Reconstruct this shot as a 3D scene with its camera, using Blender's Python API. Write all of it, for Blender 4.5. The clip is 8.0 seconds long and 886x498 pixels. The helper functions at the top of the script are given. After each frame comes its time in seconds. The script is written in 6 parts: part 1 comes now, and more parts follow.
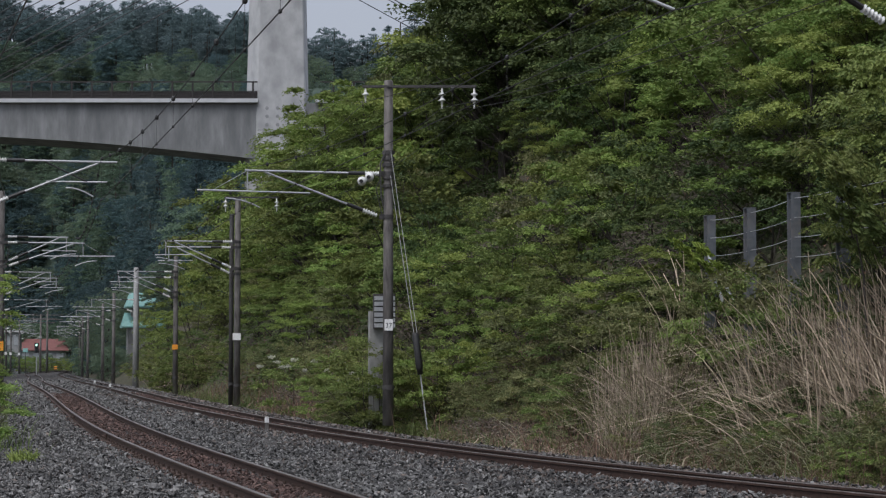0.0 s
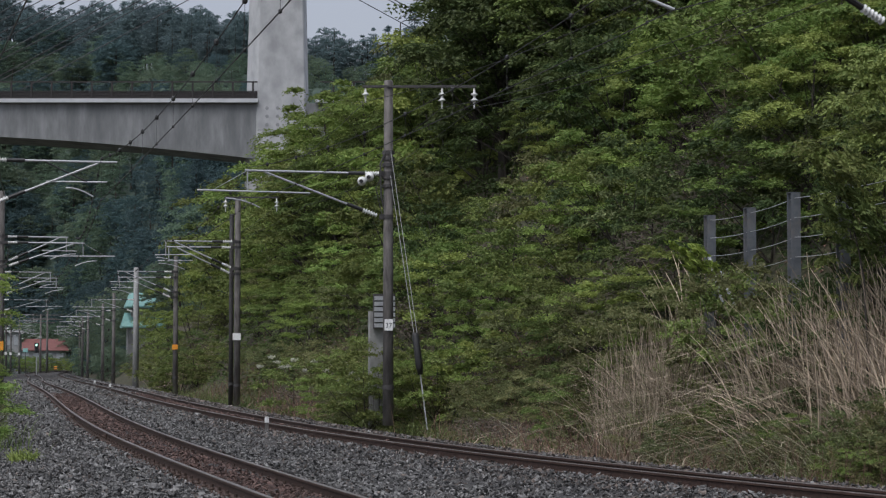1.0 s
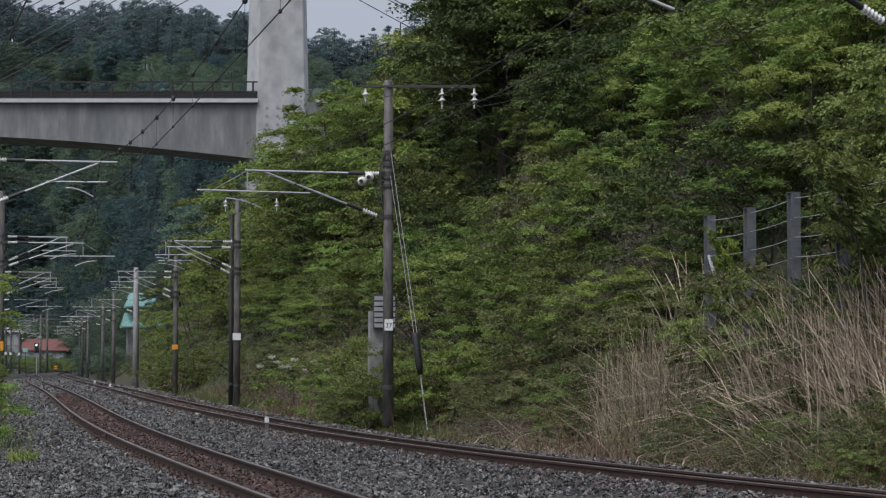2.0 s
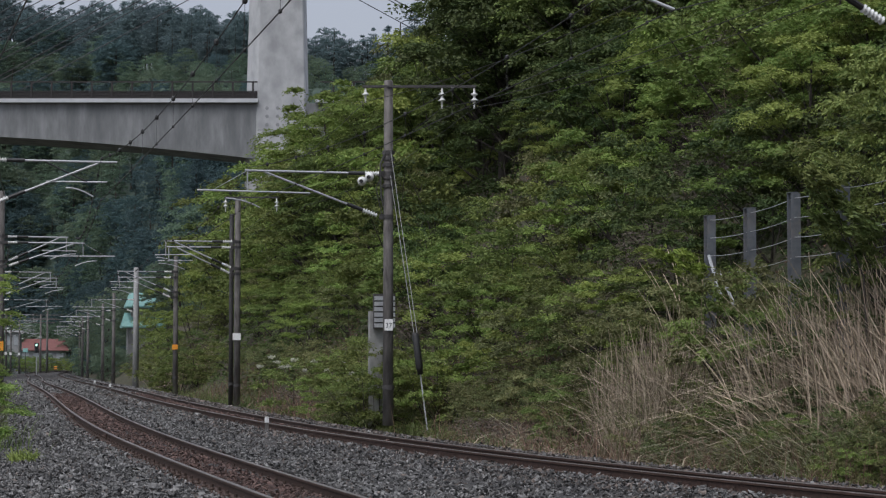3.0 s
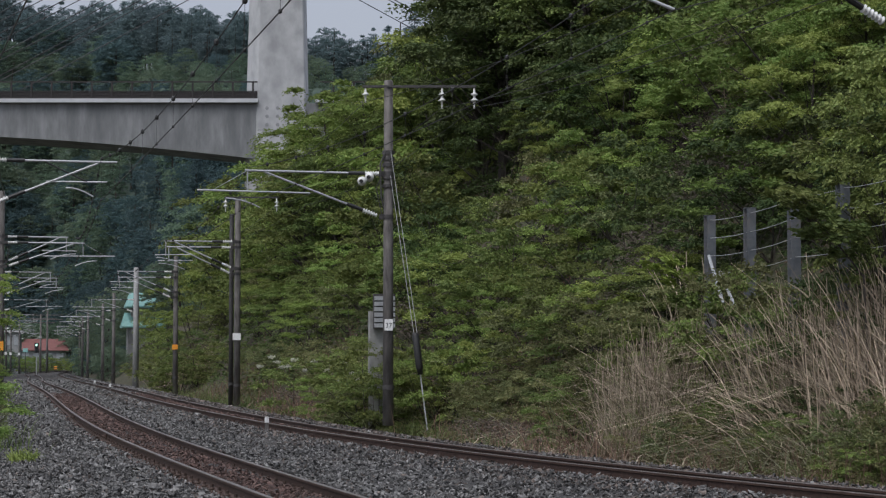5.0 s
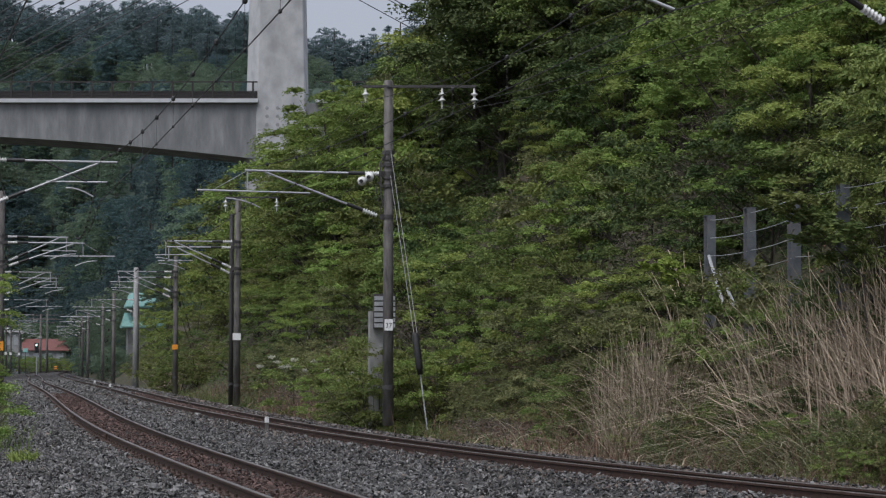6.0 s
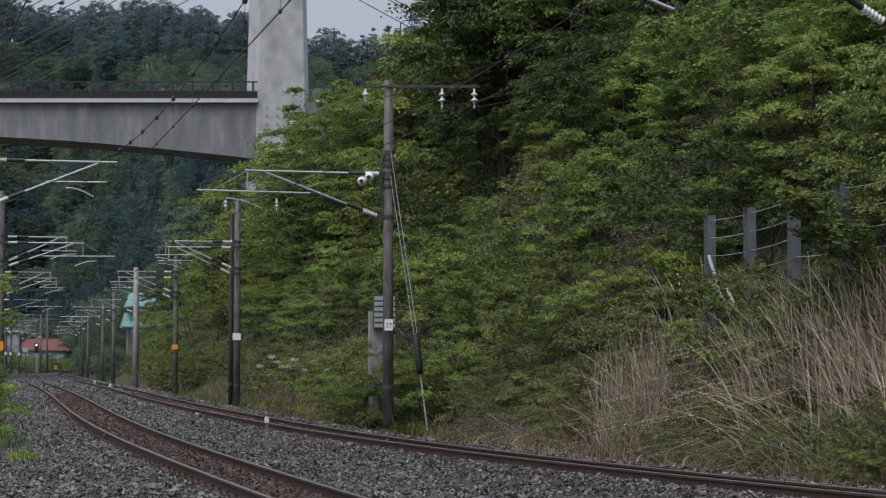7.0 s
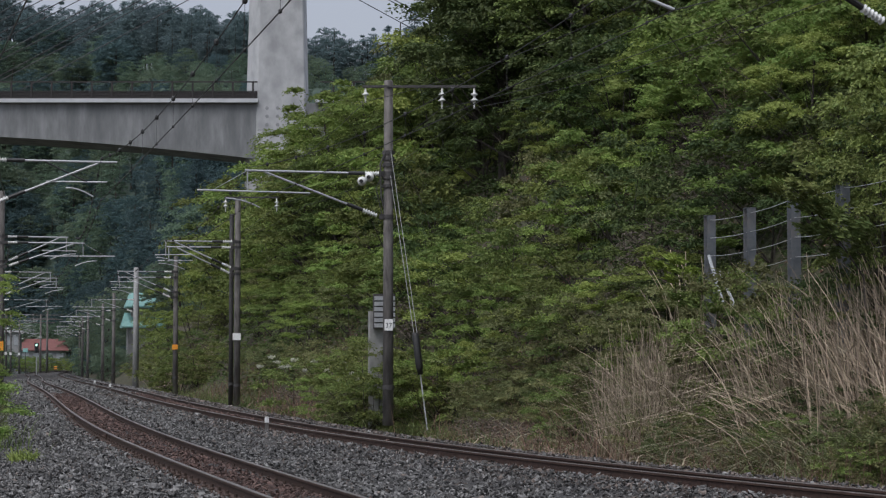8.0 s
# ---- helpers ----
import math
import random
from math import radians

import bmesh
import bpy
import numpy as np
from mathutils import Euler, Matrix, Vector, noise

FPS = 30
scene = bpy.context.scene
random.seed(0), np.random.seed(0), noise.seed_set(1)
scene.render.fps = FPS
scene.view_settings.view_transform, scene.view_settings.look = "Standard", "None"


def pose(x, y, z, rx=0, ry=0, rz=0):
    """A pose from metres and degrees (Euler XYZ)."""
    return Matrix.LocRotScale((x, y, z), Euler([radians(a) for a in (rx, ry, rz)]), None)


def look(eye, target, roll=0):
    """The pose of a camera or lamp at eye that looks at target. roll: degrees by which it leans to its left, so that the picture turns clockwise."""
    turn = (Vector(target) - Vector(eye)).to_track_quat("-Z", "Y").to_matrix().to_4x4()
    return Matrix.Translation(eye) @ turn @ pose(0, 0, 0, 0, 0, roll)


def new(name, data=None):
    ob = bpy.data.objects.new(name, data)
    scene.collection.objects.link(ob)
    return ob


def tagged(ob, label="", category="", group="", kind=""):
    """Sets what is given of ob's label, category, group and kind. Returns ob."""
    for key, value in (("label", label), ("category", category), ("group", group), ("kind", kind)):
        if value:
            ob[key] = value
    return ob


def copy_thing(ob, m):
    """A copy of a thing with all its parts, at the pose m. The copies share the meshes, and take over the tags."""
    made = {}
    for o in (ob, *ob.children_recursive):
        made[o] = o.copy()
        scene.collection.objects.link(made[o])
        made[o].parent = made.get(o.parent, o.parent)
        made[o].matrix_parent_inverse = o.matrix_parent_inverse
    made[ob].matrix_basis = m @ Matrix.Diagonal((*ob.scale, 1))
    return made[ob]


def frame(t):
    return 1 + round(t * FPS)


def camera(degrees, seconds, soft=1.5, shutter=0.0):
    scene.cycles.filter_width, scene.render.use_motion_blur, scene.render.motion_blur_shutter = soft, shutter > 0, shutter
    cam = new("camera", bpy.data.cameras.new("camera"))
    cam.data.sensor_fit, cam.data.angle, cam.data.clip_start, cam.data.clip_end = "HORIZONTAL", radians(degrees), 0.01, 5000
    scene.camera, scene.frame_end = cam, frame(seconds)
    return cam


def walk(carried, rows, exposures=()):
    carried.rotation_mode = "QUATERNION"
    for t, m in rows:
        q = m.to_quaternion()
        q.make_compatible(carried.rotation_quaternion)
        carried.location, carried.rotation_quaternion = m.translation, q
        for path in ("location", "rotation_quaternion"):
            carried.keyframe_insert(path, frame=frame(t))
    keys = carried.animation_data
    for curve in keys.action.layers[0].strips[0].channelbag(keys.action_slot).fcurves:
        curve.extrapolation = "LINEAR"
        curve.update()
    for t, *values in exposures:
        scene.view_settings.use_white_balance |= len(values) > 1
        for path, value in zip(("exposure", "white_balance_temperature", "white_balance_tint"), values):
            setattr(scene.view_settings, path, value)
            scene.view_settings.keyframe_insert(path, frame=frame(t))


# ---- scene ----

SECONDS = 8.0
EYE = (0.0, 0.0, 1.545)
cam = camera(25.26, SECONDS, soft=1.25)
STAND = pose(*EYE, 93.046, 0, 0)
walk(cam, [(0.0, STAND), (SECONDS, STAND)], exposures=[(0.0, 0.15), (SECONDS, 0.15)])

# ---- world and sun: overcast afternoon ----
world = bpy.data.worlds.new("overcast_sky")
scene.world = world
world.use_nodes = True
wn, wl = world.node_tree.nodes, world.node_tree.links
wn.clear()
sky = wn.new("ShaderNodeTexSky")
sky.sky_type, sky.sun_disc = "NISHITA", False
sky.sun_elevation, sky.sun_rotation = radians(60), radians(215)
sky.air_density, sky.dust_density, sky.ozone_density = 1.0, 1.5, 2.0
dull = wn.new("ShaderNodeHueSaturation")
dull.inputs["Saturation"].default_value = 0.30
sky_back = wn.new("ShaderNodeBackground")
sky_back.inputs["Strength"].default_value = 0.22
wout = wn.new("ShaderNodeOutputWorld")
# an overcast sky is brightest overhead
up = wn.new("ShaderNodeTexCoord")
split = wn.new("ShaderNodeSeparateXYZ")
rise_map = wn.new("ShaderNodeMapRange")
rise_map.inputs["From Min"].default_value, rise_map.inputs["From Max"].default_value = 0.0, 1.0
rise_map.inputs["To Min"].default_value, rise_map.inputs["To Max"].default_value = 0.29, 1.05
cloud = wn.new("ShaderNodeMix")
cloud.data_type, cloud.blend_type = "RGBA", "MULTIPLY"
cloud.inputs[0].default_value = 1.0
wl.new(up.outputs["Generated"], split.inputs[0])
wl.new(split.outputs["Z"], rise_map.inputs[0])
wl.new(sky.outputs[0], dull.inputs["Color"])
wl.new(dull.outputs[0], cloud.inputs[6])
tint = wn.new("ShaderNodeMix")
tint.data_type, tint.blend_type = "RGBA", "MULTIPLY"
tint.inputs[0].default_value, tint.inputs[7].default_value = 1.0, (0.968, 0.985, 1.075, 1)
wl.new(rise_map.outputs[0], tint.inputs[6])
wl.new(tint.outputs[2], cloud.inputs[7])
wl.new(cloud.outputs[2], sky_back.inputs[0])
wl.new(sky_back.outputs[0], wout.inputs[0])
sun_data = bpy.data.lights.new("sun", "SUN")
sun_data.energy, sun_data.angle, sun_data.color = 1.5, radians(40), (1.0, 0.97, 0.92)
sun = new("sun", sun_data)
sun.matrix_world = look((0, 0, 60), (30 * math.sin(radians(35)), 30 * math.cos(radians(35)), 60 - 52))


# ---- materials ----
def nodes_of(name):
    m = bpy.data.materials.new(name)
    m.use_nodes = True
    n = m.node_tree.nodes
    return m, n, m.node_tree.links, n["Principled BSDF"]


def surface(name, dark, light, scale=6.0, rough=0.8, metal=0.0, bump=0.3, bump_scale=None, stain=None, stain_scale=0.7,
            stain_amount=0.5, island=0.0, stretch=(1, 1, 1), thing=0.0, distance=0.01):
    """A rough surface: grain between two colours, large stains, and relief."""
    m, n, l, b = nodes_of(name)
    tc = n.new("ShaderNodeTexCoord")
    mp = n.new("ShaderNodeMapping")
    mp.inputs["Scale"].default_value = stretch
    l.new(tc.outputs["Object"], mp.inputs["Vector"])
    g = n.new("ShaderNodeTexNoise")
    g.inputs["Scale"].default_value, g.inputs["Detail"].default_value, g.inputs["Roughness"].default_value = scale, 8, 0.65
    l.new(mp.outputs[0], g.inputs["Vector"])
    ramp = n.new("ShaderNodeMapRange")
    ramp.inputs["From Min"].default_value, ramp.inputs["From Max"].default_value = 0.3, 0.7
    l.new(g.outputs[0], ramp.inputs[0])
    mix = n.new("ShaderNodeMix")
    mix.data_type = "RGBA"
    mix.inputs[6].default_value, mix.inputs[7].default_value = (*dark, 1), (*light, 1)
    l.new(ramp.outputs[0], mix.inputs[0])
    col = mix.outputs[2]
    if stain:
        s = n.new("ShaderNodeTexNoise")
        s.inputs["Scale"].default_value, s.inputs["Detail"].default_value = stain_scale, 5
        l.new(mp.outputs[0], s.inputs["Vector"])
        r = n.new("ShaderNodeMapRange")
        r.inputs["From Min"].default_value, r.inputs["From Max"].default_value = 0.45, 0.7
        r.inputs["To Max"].default_value = stain_amount
        l.new(s.outputs[0], r.inputs[0])
        mix2 = n.new("ShaderNodeMix")
        mix2.data_type = "RGBA"
        mix2.inputs[7].default_value = (*stain, 1)
        l.new(r.outputs[0], mix2.inputs[0])
        l.new(col, mix2.inputs[6])
        col = mix2.outputs[2]
    for source, amount in (("island", island), ("thing", thing)):
        if amount:
            if source == "island":
                rnd = n.new("ShaderNodeNewGeometry").outputs["Random Per Island"]
            else:
                rnd = n.new("ShaderNodeObjectInfo").outputs["Random"]
            hs = n.new("ShaderNodeHueSaturation")
            v = n.new("ShaderNodeMapRange")
            v.inputs["To Min"].default_value, v.inputs["To Max"].default_value = 1 - amount, 1 + amount
            l.new(rnd, v.inputs[0])
            l.new(v.outputs[0], hs.inputs["Value"])
            l.new(col, hs.inputs["Color"])
            col = hs.outputs[0]
    l.new(col, b.inputs["Base Color"])
    b.inputs["Roughness"].default_value, b.inputs["Metallic"].default_value = rough, metal
    if bump:
        bn = n.new("ShaderNodeTexNoise")
        bn.inputs["Scale"].default_value, bn.inputs["Detail"].default_value = bump_scale or scale * 3, 6
        l.new(mp.outputs[0], bn.inputs["Vector"])
        bp = n.new("ShaderNodeBump")
        bp.inputs["Strength"].default_value, bp.inputs["Distance"].default_value = bump, distance
        l.new(bn.outputs[0], bp.inputs["Height"])
        l.new(bp.outputs[0], b.inputs["Normal"])
    return m


def leaf_material(name, low, high, hue=0.018, through_light=0.22, rough=0.6, thing=0.3):
    """Leaves: colour varies from leaf to leaf and from plant to plant; some light passes through."""
    m, n, l, b = nodes_of(name)
    geo = n.new("ShaderNodeNewGeometry")
    info = n.new("ShaderNodeObjectInfo")
    mix = n.new("ShaderNodeMix")
    mix.data_type = "RGBA"
    mix.inputs[6].default_value, mix.inputs[7].default_value = (*low, 1), (*high, 1)
    l.new(geo.outputs["Random Per Island"], mix.inputs[0])
    hs = n.new("ShaderNodeHueSaturation")
    h = n.new("ShaderNodeMapRange")
    h.inputs["To Min"].default_value, h.inputs["To Max"].default_value = 0.5 - hue * 1.7, 0.5 + hue * 0.5
    l.new(info.outputs["Random"], h.inputs[0])
    l.new(h.outputs[0], hs.inputs["Hue"])
    mul = n.new("ShaderNodeMath")
    mul.operation = "MULTIPLY"
    mul.inputs[1].default_value = 7.31
    l.new(info.outputs["Random"], mul.inputs[0])
    fr = n.new("ShaderNodeMath")
    fr.operation = "FRACT"
    l.new(mul.outputs[0], fr.inputs[0])
    v = n.new("ShaderNodeMapRange")
    v.inputs["To Min"].default_value, v.inputs["To Max"].default_value = 1 - thing, 1 + thing
    l.new(fr.outputs[0], v.inputs[0])
    l.new(v.outputs[0], hs.inputs["Value"])
    l.new(mix.outputs[2], hs.inputs["Color"])
    l.new(hs.outputs[0], b.inputs["Base Color"])
    b.inputs["Roughness"].default_value = rough
    b.inputs["Specular IOR Level"].default_value = 0.22
    tr = n.new("ShaderNodeBsdfTranslucent")
    l.new(hs.outputs[0], tr.inputs["Color"])
    ms = n.new("ShaderNodeMixShader")
    ms.inputs[0].default_value = through_light
    l.new(b.outputs[0], ms.inputs[1])
    l.new(tr.outputs[0], ms.inputs[2])
    l.new(ms.outputs[0], n["Material Output"].inputs["Surface"])
    return m


def glow(name, colour, strength):
    m, n, l, b = nodes_of(name)
    b.inputs["Base Color"].default_value = (*colour, 1)
    b.inputs["Emission Color"].default_value = (*colour, 1)
    b.inputs["Emission Strength"].default_value = strength
    return m


BALLAST_BROWN = surface("brownish crushed stone", (0.055, 0.045, 0.04), (0.16, 0.132, 0.115), 14, 0.88, island=0.85, bump=0.6, bump_scale=60)
BALLAST = surface("grey crushed stone", (0.038, 0.037, 0.036), (0.185, 0.182, 0.176), 14, 0.85, island=0.9, bump=0.6, bump_scale=60)
BALLAST_RUST = surface("rust-stained crushed stone", (0.042, 0.026, 0.022), (0.135, 0.085, 0.072), 14, 0.9, island=0.6, bump=0.6, bump_scale=60)
# much darker than the stones: shade in their gaps, put into the colour
SHADED_BED = surface("ballast bed", (0.016, 0.015, 0.015), (0.055, 0.053, 0.052), 14, 0.95, bump=1.0, bump_scale=24, distance=0.04, stain=(0.09, 0.07, 0.055), stain_scale=0.5)
# floor of the far hills, its colour lifted a little for haze
WOODLAND_FLOOR = surface("hazed woodland floor", (0.03, 0.05, 0.04), (0.06, 0.09, 0.065), 0.12, 0.95, bump=0.5, bump_scale=0.6, distance=0.5)
SOIL = surface("hillside soil and litter", (0.025, 0.022, 0.014), (0.075, 0.062, 0.035), 3.0, 0.95, bump=0.8, bump_scale=9, distance=0.08, stain=(0.035, 0.05, 0.018), stain_scale=0.25, stain_amount=0.7)
RAIL_STEEL = surface("rusty rail steel", (0.03, 0.018, 0.014), (0.078, 0.043, 0.032), 18, 0.7, metal=0.2, bump=0.2)
RAIL_HEAD = surface("worn rail head", (0.16, 0.13, 0.115), (0.30, 0.26, 0.24), 9, 0.38, metal=0.7, bump=0.05)
SLEEPER = surface("old timber sleeper", (0.035, 0.025, 0.02), (0.11, 0.08, 0.065), 12, 0.9, bump=0.6, stretch=(1, 8, 8), thing=0.3)
CLIP = surface("rusty fastening iron", (0.03, 0.02, 0.016), (0.07, 0.045, 0.035), 30, 0.8, metal=0.2)
POLE_DARK = surface("weathered dark concrete", (0.065, 0.06, 0.057), (0.215, 0.2, 0.188), 9, 0.9, stretch=(1, 1, 0.2), stain=(0.05, 0.045, 0.041), stain_scale=1.8, stain_amount=0.75)
POLE_PALE = surface("pale spun concrete", (0.24, 0.24, 0.235), (0.40, 0.40, 0.39), 5, 0.85, stretch=(1, 1, 0.3), stain=(0.16, 0.16, 0.155), stain_scale=1.0)
GALV = surface("galvanised steel", (0.34, 0.35, 0.36), (0.52, 0.53, 0.54), 20, 0.5, metal=0.45, bump=0.05)
RAILING = surface("dark brown railing paint", (0.016, 0.013, 0.013), (0.035, 0.03, 0.029), 6, 0.7, bump=0.0)
DARK_STEEL = surface("dark painted steel", (0.035, 0.033, 0.033), (0.07, 0.066, 0.064), 15, 0.65, bump=0.1)
BLACK = surface("black insulating sleeve", (0.012, 0.012, 0.012), (0.03, 0.03, 0.03), 15, 0.5, bump=0.05)
PORCELAIN = surface("white porcelain", (0.62, 0.62, 0.60), (0.76, 0.76, 0.74), 25, 0.25, bump=0.0)
WIRE = surface("tarnished wire", (0.035, 0.034, 0.034), (0.07, 0.068, 0.066), 20, 0.6, metal=0.3, bump=0.0)
GUY_WIRE = surface("galvanised strand", (0.40, 0.40, 0.40), (0.55, 0.55, 0.55), 30, 0.5, metal=0.3, bump=0.0)
WHITE_PLATE = surface("white enamel plate", (0.66, 0.66, 0.65), (0.78, 0.78, 0.77), 12, 0.5, bump=0.0)
ORANGE_PLATE = surface("orange plate", (0.65, 0.25, 0.02), (0.8, 0.33, 0.03), 12, 0.5, bump=0.0)
INK = surface("black paint", (0.015, 0.015, 0.017), (0.03, 0.03, 0.033), 12, 0.6, bump=0.0)
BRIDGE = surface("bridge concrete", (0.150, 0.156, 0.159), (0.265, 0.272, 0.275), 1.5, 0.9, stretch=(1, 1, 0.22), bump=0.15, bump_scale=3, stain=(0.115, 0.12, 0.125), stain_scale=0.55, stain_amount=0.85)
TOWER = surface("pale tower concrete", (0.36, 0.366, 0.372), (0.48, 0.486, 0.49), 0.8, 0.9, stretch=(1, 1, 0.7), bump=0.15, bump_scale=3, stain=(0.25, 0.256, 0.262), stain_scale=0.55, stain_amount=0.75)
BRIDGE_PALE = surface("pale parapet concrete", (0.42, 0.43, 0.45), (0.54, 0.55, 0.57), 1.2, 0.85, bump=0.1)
FENCE_POST = surface("weathered galvanised post", (0.105, 0.118, 0.135), (0.19, 0.205, 0.225), 6, 0.6, metal=0.35, bump=0.1, stain=(0.20, 0.15, 0.11), stain_scale=3, stain_amount=0.35)
CONCRETE = surface("cabinet concrete", (0.22, 0.22, 0.215), (0.36, 0.36, 0.35), 7, 0.9, bump=0.2, stain=(0.14, 0.14, 0.13), stain_scale=2)
TEAL_ROOF = surface("teal metal roof", (0.17, 0.36, 0.34), (0.26, 0.46, 0.43), 2, 0.6, bump=0.1)
RED_ROOF = surface("faded red roof tiles", (0.13, 0.05, 0.046), (0.20, 0.085, 0.077), 2, 0.8, bump=0.3)
PLUG = surface("patched plug concrete", (0.23, 0.237, 0.245), (0.29, 0.295, 0.30), 1.5, 0.9, bump=0.05)
PLASTER = surface("pale plaster", (0.25, 0.25, 0.25), (0.36, 0.36, 0.355), 0.8, 0.9, bump=0.1, stain=(0.3, 0.3, 0.29), stain_scale=0.4)
PANE = surface("dark window pane", (0.02, 0.025, 0.03), (0.04, 0.045, 0.05), 1, 0.12, bump=0.0)
BARK = surface("grey-brown bark", (0.022, 0.018, 0.015), (0.065, 0.055, 0.046), 9, 0.95, bump=0.8, stretch=(1, 1, 0.25))
TWIG = surface("dry twigs", (0.07, 0.055, 0.045), (0.18, 0.15, 0.125), 9, 0.9, bump=0.2, island=0.4)
LEAF_MID = leaf_material("green leaves", (0.088, 0.134, 0.037), (0.192, 0.242, 0.076))
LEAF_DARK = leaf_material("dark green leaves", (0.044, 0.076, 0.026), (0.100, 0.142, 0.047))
LEAF_BRIGHT = leaf_material("bright young leaves", (0.122, 0.199, 0.044), (0.240, 0.313, 0.090))
LEAF_YOUNG = leaf_material("yellow-green young leaves", (0.155, 0.23, 0.045), (0.32, 0.40, 0.09), hue=0.004, thing=0.1)
LEAF_GREY = leaf_material("grey-green leaves", (0.108, 0.135, 0.056), (0.201, 0.219, 0.099))
# colours of the far trees are lifted and blued to carry distance haze
LEAF_PINE_HAZE = leaf_material("hazed blue-green conifer needles", (0.134, 0.186, 0.194), (0.172, 0.230, 0.240), hue=0.012, through_light=0.5, thing=0.16)
LEAF_CEDAR_HAZE = leaf_material("hazed dark blue-green foliage", (0.068, 0.110, 0.118), (0.098, 0.150, 0.157), hue=0.012, through_light=0.5, thing=0.16)
LEAF_FAR_HAZE = leaf_material("hazed far broadleaf foliage", (0.120, 0.182, 0.128), (0.157, 0.224, 0.150), hue=0.03, through_light=0.5, thing=0.2)
REED = leaf_material("dry straw", (0.110, 0.089, 0.064), (0.635, 0.53, 0.395), hue=0.01, through_light=0.15, rough=0.7)
HERB = leaf_material("mixed herb leaves", (0.088, 0.110, 0.045), (0.196, 0.222, 0.095), hue=0.03)
REED_RED = leaf_material("reddish dry stalks", (0.12, 0.075, 0.055), (0.29, 0.19, 0.14), hue=0.01, through_light=0.1, rough=0.7)
PALE_BLADE = leaf_material("pale arching blades", (0.15, 0.165, 0.09), (0.44, 0.42, 0.29), hue=0.01, rough=0.6)
BLADE = leaf_material("green grass blades", (0.052, 0.084, 0.027), (0.149, 0.197, 0.067), hue=0.02, rough=0.5)
BLOSSOM = leaf_material("white blossom", (0.36, 0.37, 0.3), (0.55, 0.55, 0.47), hue=0.0, rough=0.7)


# ---- building helpers ----
class Geo:
    """Collects vertices and faces of one mesh."""

    def __init__(self):
        self.v, self.f, self.n = [], [], 0

    def add(self, v, f):
        v = np.asarray(v, float).reshape(-1, 3)
        self.v.append(v)
        self.f += [[i + self.n for i in q] for q in f]
        self.n += len(v)
        return self

    def tube(self, points, radius, n=6, caps=True):
        p = np.asarray(points, float)
        r = np.full(len(p), radius) if np.isscalar(radius) else np.asarray(radius, float)
        d = np.gradient(p, axis=0)
        d /= np.linalg.norm(d, axis=1)[:, None] + 1e-12
        ref = np.array([0, 0, 1.0]) if abs(d[0][2]) < 0.9 else np.array([0, 1.0, 0])
        a = np.cross(d, ref)
        a /= np.linalg.norm(a, axis=1)[:, None] + 1e-12
        b = np.cross(a, d)
        ang = np.arange(n) * 2 * math.pi / n
        v = p[:, None] + r[:, None, None] * (np.cos(ang)[None, :, None] * a[:, None] + np.sin(ang)[None, :, None] * b[:, None])
        f = [(i * n + j, i * n + (j + 1) % n, (i + 1) * n + (j + 1) % n, (i + 1) * n + j) for i in range(len(p) - 1) for j in range(n)]
        if caps:
            f += [tuple(range(n))[::-1], tuple(range((len(p) - 1) * n, len(p) * n))]
        return self.add(v.reshape(-1, 3), f)

    def lathe(self, profile, start=(0, 0, 0), end=(0, 0, 1), n=10):
        """profile: (distance along the axis from start, radius)."""
        a = np.asarray(start, float)
        d = np.asarray(end, float) - a
        d /= np.linalg.norm(d)
        return self.tube_rings(a, d, profile, n)

    def tube_rings(self, a, d, profile, n):
        ref = np.array([0, 0, 1.0]) if abs(d[2]) < 0.9 else np.array([0, 1.0, 0])
        x = np.cross(d, ref)
        x /= np.linalg.norm(x)
        y = np.cross(x, d)
        ang = np.arange(n) * 2 * math.pi / n
        ring = np.cos(ang)[:, None] * x + np.sin(ang)[:, None] * y
        v = np.concatenate([a + d * t + ring * r for t, r in profile])
        k = len(profile)
        f = [(i * n + j, i * n + (j + 1) % n, (i + 1) * n + (j + 1) % n, (i + 1) * n + j) for i in range(k - 1) for j in range(n)]
        f += [tuple(range(n))[::-1], tuple(range((k - 1) * n, k * n))]
        return self.add(v, f)

    def box(self, centre, size, rz=0.0, bevel=0.0):
        hx, hy, hz = [s / 2 for s in size]
        e = min(bevel, hx * 0.9, hy * 0.9)
        if e > 0:
            o = [(-hx + e, -hy), (hx - e, -hy), (hx, -hy + e), (hx, hy - e), (hx - e, hy), (-hx + e, hy), (-hx, hy - e), (-hx, -hy + e)]
        else:
            o = [(-hx, -hy), (hx, -hy), (hx, hy), (-hx, hy)]
        c, s = math.cos(rz), math.sin(rz)
        k = len(o)
        v = [(centre[0] + c * x - s * y, centre[1] + s * x + c * y, centre[2] + z) for z in (-hz, hz) for x, y in o]
        f = [tuple(range(k))[::-1], tuple(range(k, 2 * k))] + [(i, (i + 1) % k, k + (i + 1) % k, k + i) for i in range(k)]
        return self.add(v, f)

    def mesh(self, name, material, smooth=False):
        me = bpy.data.meshes.new(name)
        me.from_pydata(np.concatenate(self.v).tolist(), [], self.f)
        me.materials.append(material)
        if smooth:
            me.polygons.foreach_set("use_smooth", [True] * len(me.polygons))
        me.update()
        return me


